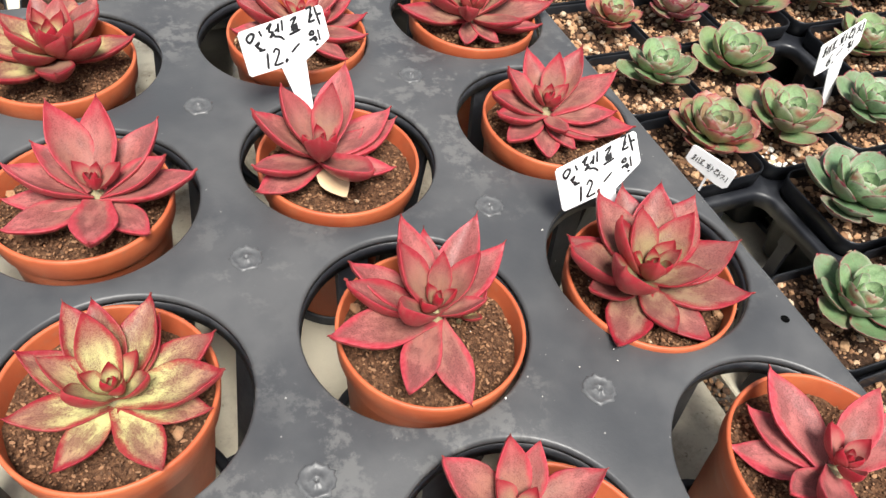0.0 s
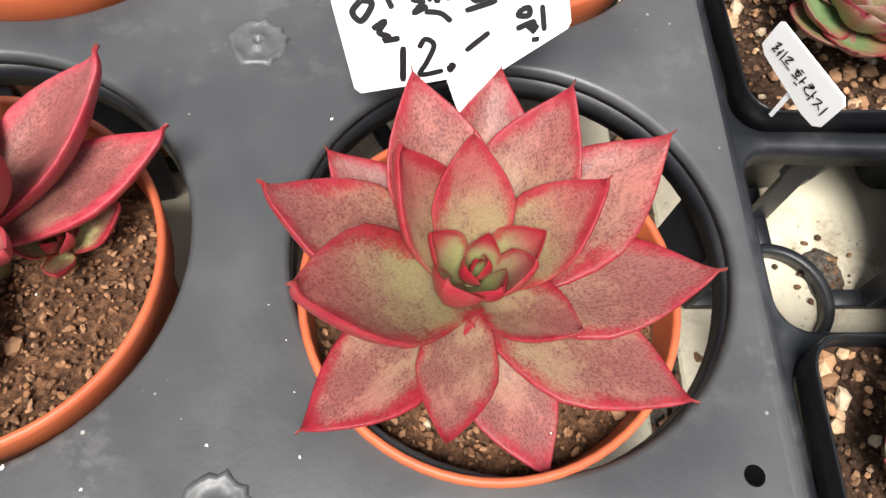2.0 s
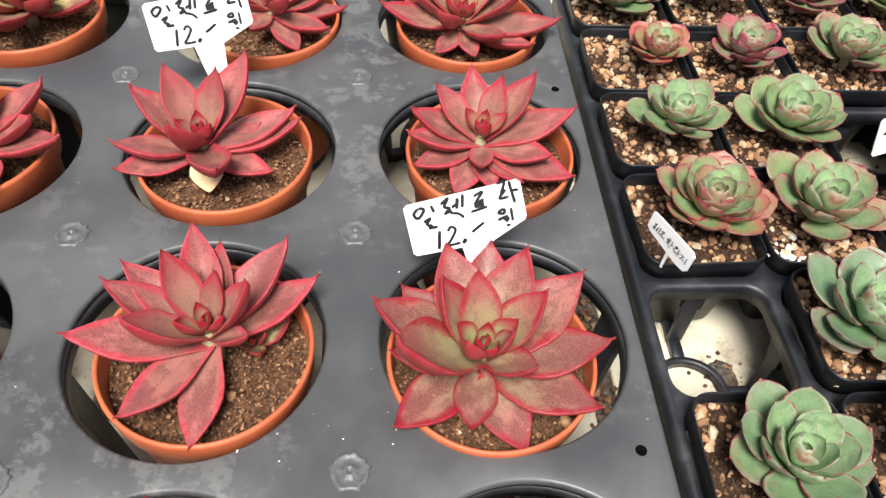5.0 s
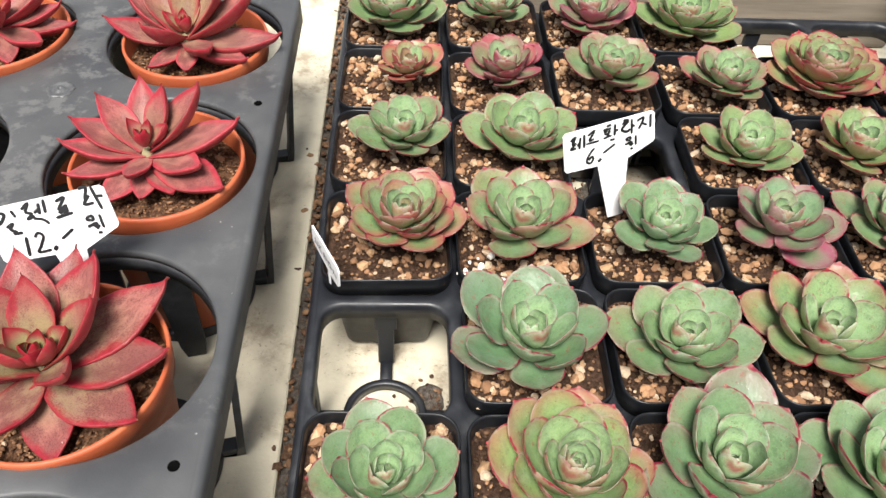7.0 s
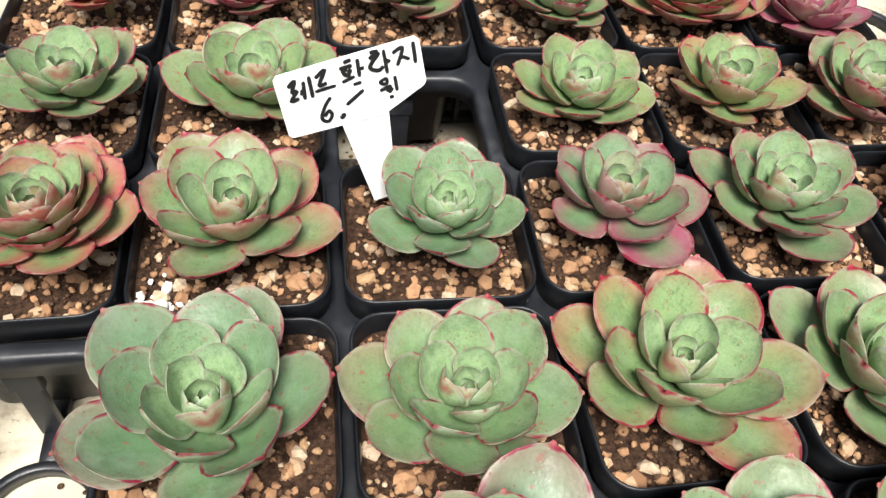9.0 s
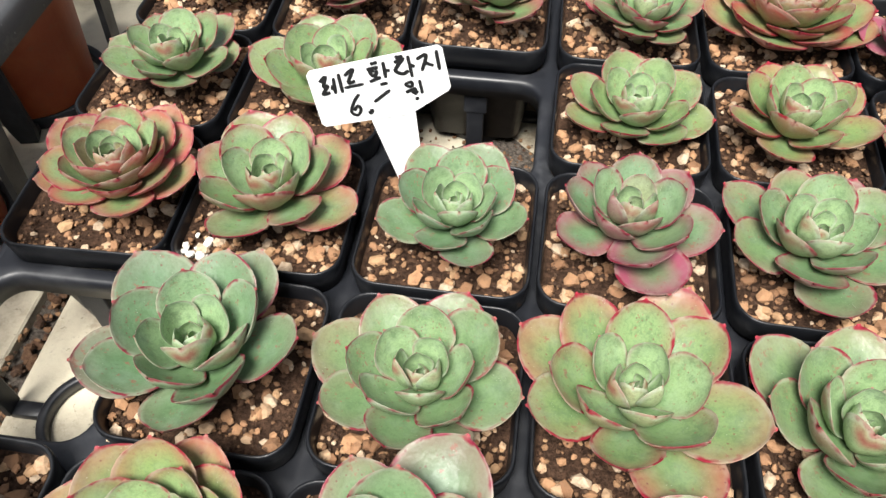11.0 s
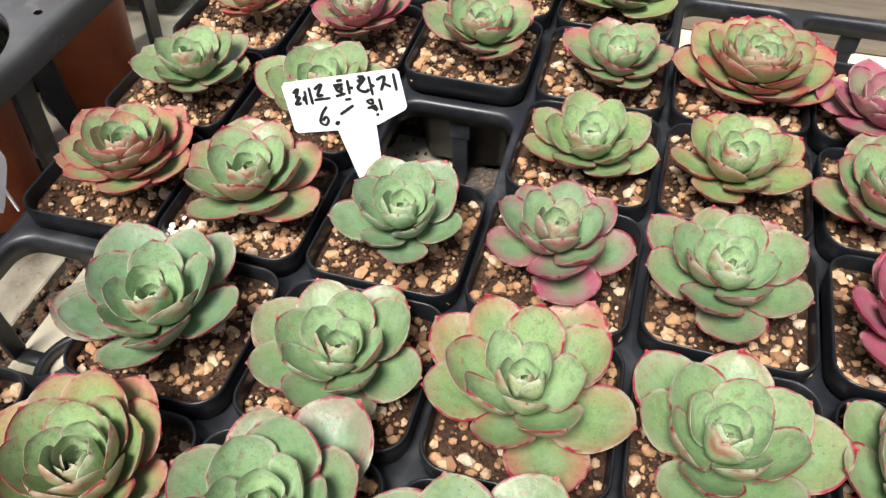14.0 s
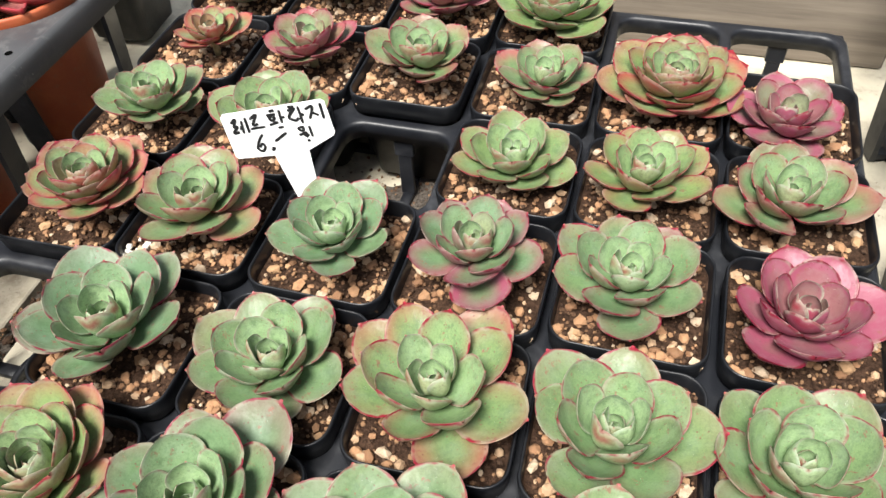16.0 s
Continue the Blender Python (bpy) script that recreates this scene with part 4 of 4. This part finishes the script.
square_potted(1, 2, "bright green echeveria in a black square pot", dx=0.0080, dy=0.0020, size=0.039, count=24, start=80, seed=42, wide=0.66, tint=(0.4, 0.6), outer=[(100, 26.9, 37), (117, 32.1, 17), (40, 29.7, 27), (174, 40.9, 12), (16, 33.1, 9), (-165, 32.4, 6), (-113, 21.1, 9), (-45, 20.2, 14), (-43, 29.5, -1), (-99, 36.4, 9), (164, 24.5, 32)])
square_potted(3, 2, "light green echeveria in a black square pot", dx=0.0010, dy=-0.0010, zc=0.088, size=0.037, count=26, start=5, seed=43, wide=0.64, tint=(0.45, 0.75), outer=[(164, 32.7, 14), (-167, 31.7, -1), (132, 19.9, 32), (78, 30.6, 18), (109, 32.1, 6), (31, 34.6, 9), (-2, 28.7, 26), (-51, 23.5, 9), (-39, 30.9, -4), (-102, 21.7, 2), (-165, 22, 22), (-78, 19.7, 25)])
square_potted(4, 2, "pale yellow-green echeveria with red lower leaves in a black square pot", dx=-0.0030, dy=-0.0020, size=0.037, count=26, start=45, seed=44, wide=0.64, tint=(0.6, 0.85), outer=[(104, 29.3, 22), (153, 30, 9), (150, 20.9, 34), (61, 29.4, 20), (36, 29.1, 24), (21, 33.4, 6), (-28, 33.3, -9), (-70, 27, 6), (-110, 32.1, 16), (-50, 23.2, 17), (-98, 21.2, 15), (-126, 34.5, 16)])
square_potted(5, 2, "green echeveria with crimson margins in a black square pot", dx=-0.0070, dy=-0.0040, size=0.039, count=24, start=70, seed=45, wide=0.66, tint=(0.65, 0.4), low=4, outer=[(132, 28.1, 14), (108, 29.4, 22), (84, 24.3, 34), (36, 30.4, 16), (7, 35.1, 6), (-41, 25, -6), (-82, 33.9, 29), (167, 26.3, 6), (-128, 34.9, 19), (-177, 28, 30), (-27, 23.2, 32), (-134, 19.5, 31), (15, 20.3, 42)])
square_potted(0, 3, "tight echeveria with orange-red outer leaves in a black square pot", dx=0.0090, dy=0.0020, zc=0.094, size=0.036, count=36, start=12, seed=46, wide=0.66, heart=22, tint=(0.8, 0.6), outer=[(47, 32.6, 2), (-126, 30, 2), (-63, 27.9, -6), (-59, 28.7, 4), (155, 34.1, 14), (110, 29, 16), (62, 28.5, 16), (-156, 27.9, 12), (-7, 29.8, 9), (-15, 28.6, 18), (-170, 21.8, 32), (143, 20.2, 42), (46, 20, 37), (14, 21.5, 27), (-72, 15.8, 28), (-120, 24.1, 18)])
square_potted(1, 3, "green echeveria with pink-flushed leaves in a black square pot", white=(-0.022, -0.024), dx=0.0020, dy=0.0010, zc=0.094, size=0.040, count=24, start=55, seed=47, wide=0.64, tint=(0.62, 0.5), low=4, outer=[(138, 29.6, 24), (118, 38.9, 6), (69, 26.5, 27), (39, 35.8, 6), (-21, 34.9, -3), (-45, 28.7, 12), (-113, 28.3, -4), (-131, 31.3, 9), (-148, 27.2, 27), (117, 19.2, 46), (-76, 28.9, 27), (19, 22.5, 22), (-34, 21.9, 33), (-112, 18.7, 40)])
square_potted(2, 3, "dark green echeveria in a black square pot", dx=0.0030, dy=-0.0030, zc=0.093, size=0.034, count=24, start=35, seed=48, wide=0.64, tint=(0.3, 0.15), outer=[(161, 31.5, 20), (121, 33, 6), (93, 28.2, 30), (32, 28.4, 18), (-6, 26.2, 8), (-44, 20.5, 2), (-73, 26.7, -1), (-127, 25.5, -1), (-157, 31.2, 8), (-149, 24.4, 40), (-100, 25.4, 18), (-51, 25.6, 24), (129, 19.5, 44), (4, 22.5, 40)])
square_potted(3, 3, "green echeveria with purple-pink leaf margins in a black square pot", dx=-0.0020, dy=0.0030, zc=0.094, size=0.038, count=26, start=90, seed=49, wide=0.64, tint=(0.78, 0.1), outer=[(140, 25.5, 24), (80, 24.9, 20), (174, 30.4, 8), (-151, 26.6, 20), (-121, 27.8, -6), (-44, 36.7, -4), (-70, 33.1, 14), (-13, 30.7, 9), (38, 32, 6), (-12, 24.2, 36), (119, 14.4, 48), (-115, 20.8, 22), (-46, 17.8, 38), (171, 23.4, 32)])
square_potted(4, 3, G_LABEL, dx=-0.0040, dy=0.0030, zc=0.090, size=0.040, count=26, start=62, seed=50, wide=0.64, tint=(0.55, 0.3), outer=[(105, 33.4, 17), (150, 37.6, 6), (148, 29.1, 32), (57, 32.3, 20), (27, 39.3, -1), (-20, 30.9, 34), (-21, 36.1, 2), (-67, 30.7, -6), (-165, 30.6, -2), (-103, 31.9, 10), (-81, 35.1, 18), (166, 28.5, 1), (-136, 21.1, 27), (90, 21.2, 44), (-39, 19.8, 34)])
square_potted(5, 3, "magenta-flushed echeveria in a black square pot", dx=-0.0040, dy=-0.0040, size=0.038, count=20, start=33, seed=51, wide=0.66, tint=(1, 0.02), outer=[(142, 31, 12), (108, 29, 24), (76, 36.1, 6), (49, 24.4, 30), (27, 34.2, 6), (-12, 23.9, 14), (-38, 23.5, -6), (-90, 31.9, 32), (-122, 35.5, 17), (-142, 23.9, 22), (117, 17.8, 40), (169, 21.4, 30), (-77, 16, 28)])
square_potted(1, 4, "blue-green echeveria with broad leaves in a black square pot", dx=-0.0040, dy=-0.0020, zc=0.094, size=0.044, count=24, start=10, seed=52, wide=0.64, tint=(0.4, 0.05), outer=[(136, 39.5, 6), (168, 34, 9), (-156, 34.4, 0), (104, 29.6, 34), (82, 36.4, 16), (43, 36.1, 30), (34, 39.8, -1), (4, 35.2, 6), (-45, 41, 32), (-84, 25.8, 8), (159, 24, 44), (-136, 23.3, 28), (-35, 25.2, 28), (18, 26.8, 47), (85, 18.9, 56), (-76, 19.3, 51), (-138, 22.4, 58)])
square_potted(2, 4, "green echeveria with broad leaves in a black square pot", dx=0.0000, dy=-0.0020, zc=0.088, size=0.040, count=24, start=45, seed=53, wide=0.64, tint=(0.42, 0.35), outer=[(123, 37.5, 16), (91, 40, 2), (75, 33.4, 24), (41, 40.4, 4), (21, 26.1, 37), (-6, 34.5, 12), (-45, 31.9, -4), (-67, 23.9, 20), (-107, 29.1, -1), (-155, 27.6, 14), (171, 32.3, 4), (158, 28.9, 38), (100, 20.6, 48), (-58, 19.7, 52), (-134, 20.7, 38), (51, 14, 60), (-167, 16.2, 52)])
square_potted(3, 4, "large green echeveria with orange-red lower leaves in a black square pot", dx=-0.0020, dy=0.0010, zc=0.093, size=0.046, count=26, start=5, seed=54, wide=0.58, tint=(0.6, 0.6), outer=[(94, 39.1, 20), (127, 30.4, 37), (123, 41.8, 4), (147, 40, 14), (64, 47.7, 4), (41, 39.4, 24), (22, 47, 6), (-6, 29.2, 34), (-15, 43.6, 12), (-37, 42.8, -4), (-57, 34.4, 2), (-94, 28.4, -6), (-117, 27.1, 12), (-166, 31.9, -1), (178, 28.1, 19), (-82, 30.5, 30), (66, 22.8, 50), (-58, 22, 50), (-148, 20, 42)])
square_potted(4, 4, "large green echeveria in a black square pot", dx=-0.0020, dy=-0.0020, zc=0.089, size=0.043, count=26, start=28, seed=55, wide=0.64, tint=(0.45, 0.45), outer=[(134, 34.6, 20), (100, 38.6, 2), (82, 34.9, 22), (35, 34.9, 20), (9, 36.4, 6), (-19, 27.6, 8), (-47, 26.1, 6), (-111, 25.1, 16), (171, 29.2, -1), (171, 33, 34), (104, 28.1, 38), (-10, 25.2, 36), (-99, 28.3, 32), (-161, 26.6, 50), (53, 22, 50), (-72, 19.5, 51)])
square_potted(5, 4, "large green echeveria with bloom in a black square pot", dx=-0.0050, dy=0.0020, zc=0.088, size=0.043, count=24, start=66, seed=56, wide=0.66, tint=(0.45, 0.45), outer=[(104, 39.3, 14), (119, 31.2, 24), (86, 30.4, 34), (55, 40.6, 12), (25, 36, 17), (4, 32.6, 6), (-38, 24.3, 26), (-165, 32.2, -1), (163, 30.6, 16), (149, 33.9, 2), (-176, 23, 34), (150, 22.2, 42), (28, 22.9, 40), (-121, 20.9, 47), (-23, 16.6, 50), (-128, 33.1, 17)])
square_potted(0, 5, "pale blue-green echeveria in a black square pot", dx=0.0030, dy=-0.0010, zc=0.093, size=0.038, count=26, start=22, seed=57, wide=0.66, tint=(0.35, 0.25), outer=[(105, 31.3, 17), (73, 29.3, 14), (133, 27.7, 22), (32, 25.2, 22), (7, 30, -1), (158, 28.3, 2), (-178, 20.7, 22), (81, 17.4, 40), (-167, 25.5, 4), (-10, 21.3, 6), (-36, 18.4, 40), (-118, 25.2, 46)])
square_potted(1, 5, "tight yellow-green echeveria with red leaf margins in a black square pot", dx=0.0080, dy=0.0020, zc=0.095, size=0.041, count=40, start=50, seed=58, wide=0.66, heart=20, tint=(0.65, 0.85), low=15, outer=[(138, 36.5, 16), (121, 28.5, 30), (103, 36.9, 4), (55, 32.3, 14), (79, 33.5, 24), (164, 33.7, 17), (147, 24.6, 38), (77, 22.7, 42), (44, 21.8, 28), (42, 26.5, 2), (-7, 25.7, 12), (-159, 25.7, 22), (-96, 23.4, 22)])
square_potted(2, 5, "blue-green echeveria with grey-pink outer leaves in a black square pot", dx=0.0010, dy=0.0030, zc=0.095, size=0.045, count=28, start=74, seed=59, wide=0.64, tint=(0.5, 0.15), outer=[(129, 36.1, 12), (110, 32.2, 20), (87, 38.8, 9), (67, 44.3, 2), (46, 33.7, 17), (34, 38.1, 4), (174, 35.6, 6), (159, 28.1, 20), (130, 23.8, 32), (70, 26.8, 34), (123, 20.3, 44), (30, 32.1, 37), (7, 27.2, 17)])
square_potted(3, 5, "green echeveria with grey-green outer leaves in a black square pot", size=0.042, count=26, start=18, seed=60, wide=0.66, tint=(0.3, 0.3))
square_potted(4, 5, G_LABEL, size=0.042, count=26, start=88, seed=61, wide=0.66, tint=(0.3, 0.5))
square_potted(5, 5, G_LABEL, size=0.042, count=26, start=38, seed=62, wide=0.66, tint=(0.35, 0.4))
square_potted(0, 6, "black square pot of gravelly soil")
for k in range(5):
    t = thing("black_pot", pose(-0.140 - k * 0.076, 0.035, 0.0, 0, 0, 3 * (-1) ** k), "black square plastic pot of bare soil standing behind the round-hole tray", "pot", "black pots behind the tray")
    child("square_pot", SQUARE_POT, t)
    child("soil", SQ_SOIL[k % 3], t, Matrix.Translation((0, 0, RIM - 0.012)), "dark soil")



# ---- plant tags ----
# pen strokes of each character on a ten by ten grid, x then y downwards
PEN = {
    "일": "20 02 14 33 41 20|70 83|36 65 47 68 59 89", "렉": "02 30 13 34 16 45|44 63|71 65|90 85|36 67 89", "트": "22 61 25 64|65 26 66|08 77",
    "라": "10 40 24 43 16 56|60 79|74 94", "레": "12 40 24 44 17 47|56 64|71 68|90 98", "드": "12 50 25 55|07 87", "환": "20 50|02 52|33 13 25 44 33|35 36|07 56|70 77|74 94|49 79",
    "타": "20 50|12 51 15 47 66|70 79|74 95", "지": "02 41 17|34 66|80 88", "원": "20 11 22 42 40 20|05 54 36|47 65|80 87|49 69", "1": "40 29", "2": "12 30 52 26 09 69",
    "6": "50 23 07 29 47 35 17", ".": "18 28 19 18", "-": "07 83",
}


def pen_stroke(pts, width):
    """A smooth flat marker line through pts, thinner at its ends."""
    ends = [pts[0]] + pts + [pts[-1]]
    line = []
    for p0, p1, p2, p3 in zip(ends, ends[1:], ends[2:], ends[3:]):
        for k in range(6):
            u = k / 6
            line.append(tuple(0.5 * (2 * b + (c - a) * u + (2 * a - 5 * b + 4 * c - d) * u * u + (3 * b - a - 3 * c + d) * u ** 3) for a, b, c, d in zip(p0, p1, p2, p3)))
    line.append(pts[-1])
    verts = []
    for i, (x, y) in enumerate(line):
        (xa, ya), (xb, yb) = line[max(0, i - 1)], line[min(len(line) - 1, i + 1)]
        e = math.hypot(xb - xa, yb - ya) or 1.0
        w = width / 2 * (0.65 if i in (0, len(line) - 1) else 1.0)
        verts += [(x - (yb - ya) / e * w, y + (xb - xa) / e * w, i * 1e-7), (x + (yb - ya) / e * w, y - (xb - xa) / e * w, i * 1e-7)]
    return verts, [(2 * i, 2 * i + 1, 2 * i + 3, 2 * i + 2) for i in range(len(line) - 1)]


def tag(name, corner, right, down, outline, stem, lines, label, pen_width=0.0014):
    """A T-shaped plastic tag. corner: its upper left; outline and stem in metres to the right and down."""
    x = Vector(right).normalized()
    z = Vector(down).normalized()
    n = z.cross(x).normalized() * -1
    z = n.cross(x).normalized() * -1
    if z.dot(Vector(down)) < 0:
        z = -z
    face = x.cross(z).normalized()
    m = Matrix((( x.x, -z.x, -face.x, corner[0]), (x.y, -z.y, -face.y, corner[1]), (x.z, -z.z, -face.z, corner[2]), (0, 0, 0, 1)))
    t = thing(name, m, label, "plant tag")

    def sheet(part_name, pts, lift=0.0):
        k = len(pts)
        verts = [(a, -b, lift) for a, b in pts] + [(a, -b, lift - 0.0007) for a, b in pts]
        faces = [tuple(range(k)), tuple(reversed(range(k, 2 * k)))] + [(i, i + k, (i + 1) % k + k, (i + 1) % k) for i in range(k)]
        return child(part_name, mesh_of(part_name, verts, faces, TAG_WHITE, False), t)
    sheet("tag_head", outline)
    sheet("tag_stem", stem, -0.0004)
    for text, px, py, height, gap, rise in lines:
        pen = random.Random(len(text) + int(px * 1e5))
        pieces = []
        for n, ch in enumerate(text):
            ox, oy = px + n * gap, -py + n * rise + height * pen.uniform(-0.05, 0.05)
            for stroke in PEN[ch].split("|"):
                pts = [(ox + (int(q[0]) / 9 * 0.92 + pen.uniform(-0.02, 0.02)) * height, oy + (1 - int(q[1]) / 9 + pen.uniform(-0.02, 0.02)) * height) for q in stroke.split()]
                pieces.append(pen_stroke(pts, pen_width * pen.uniform(0.9, 1.1)))
        child("writing", mesh_of("writing", *joined(*pieces), INK, False), t, Matrix.Translation((0, 0, 0.00025)), "black handwriting")
    return t


HEAD = [(0.0015, 0), (0.049, 0), (0.0505, 0.0015), (0.051, 0.0175), (0.050, 0.0190), (0.034, 0.0258), (0.0012, 0.0240), (0, 0.0225), (0, 0.0015)]
PRICE = [("일렉트라", 0.0040, 0.0122, 0.0104, 0.0118, 0.0006), ("12.", 0.0095, 0.0226, 0.0084, 0.0060, 0.0), ("-", 0.0265, 0.0205, 0.0072, 0.0, 0.0), ("원", 0.0385, 0.0200, 0.0078, 0.0, 0.0)]
TAG = "white plastic price tag with black handwriting stuck in a "
tag("price_tag", (-0.1632, -0.2748, 0.1436), (0.0488, 0.0078, 0.0086), (0.0045, -0.0094, -0.0213), HEAD, [(0.021, 0.0245), (0.034, 0.0255), (0.030, 0.052), (0.025, 0.052)], PRICE, TAG + "terracotta pot")
tag("price_tag", (-0.2889, -0.1530, 0.1589), (0.0495, 0.0146, 0.0025), (0.0024, -0.0084, -0.023), HEAD, [(0.019, 0.0245), (0.034, 0.0255), (0.030, 0.064), (0.026, 0.064)], PRICE, TAG + "terracotta pot")
tag("price_tag", (0.0894, -0.1988, 0.1274), (0.0488, 0.0129, 0.0076), (0.0032, -0.0027, -0.0199), HEAD, [(0.0185, 0.0235), (0.036, 0.0245), (0.033, 0.062), (0.024, 0.062)],
[("레드환타지", 0.0030, 0.0118, 0.0090, 0.0094, 0.0004), ("6.", 0.0125, 0.0218, 0.0088, 0.0058, 0.0), ("-", 0.0215, 0.0195, 0.0085, 0.0, 0.0), ("원", 0.0340, 0.0198, 0.0074, 0.0, 0.0)], TAG + "square pot")
tag("name_tag", (-0.0357, -0.2397, 0.1026), (0.0149, -0.0272, -0.0029), (0.0, 0.0005, -0.0145), [(0.001, 0), (0.029, 0), (0.031, 0.002), (0.031, 0.0135), (0.029, 0.016), (0.024, 0.0165), (0.003, 0.0135), (0, 0.0115), (0, 0.001)],
    [(0.0160, 0.0130), (0.0178, 0.0138), (0.0182, 0.028), (0.0170, 0.028)], [("레드환타지", 0.0030, 0.0102, 0.0052, 0.0052, -0.0003)], "small white plastic name tag stuck in a square pot", 0.0005)
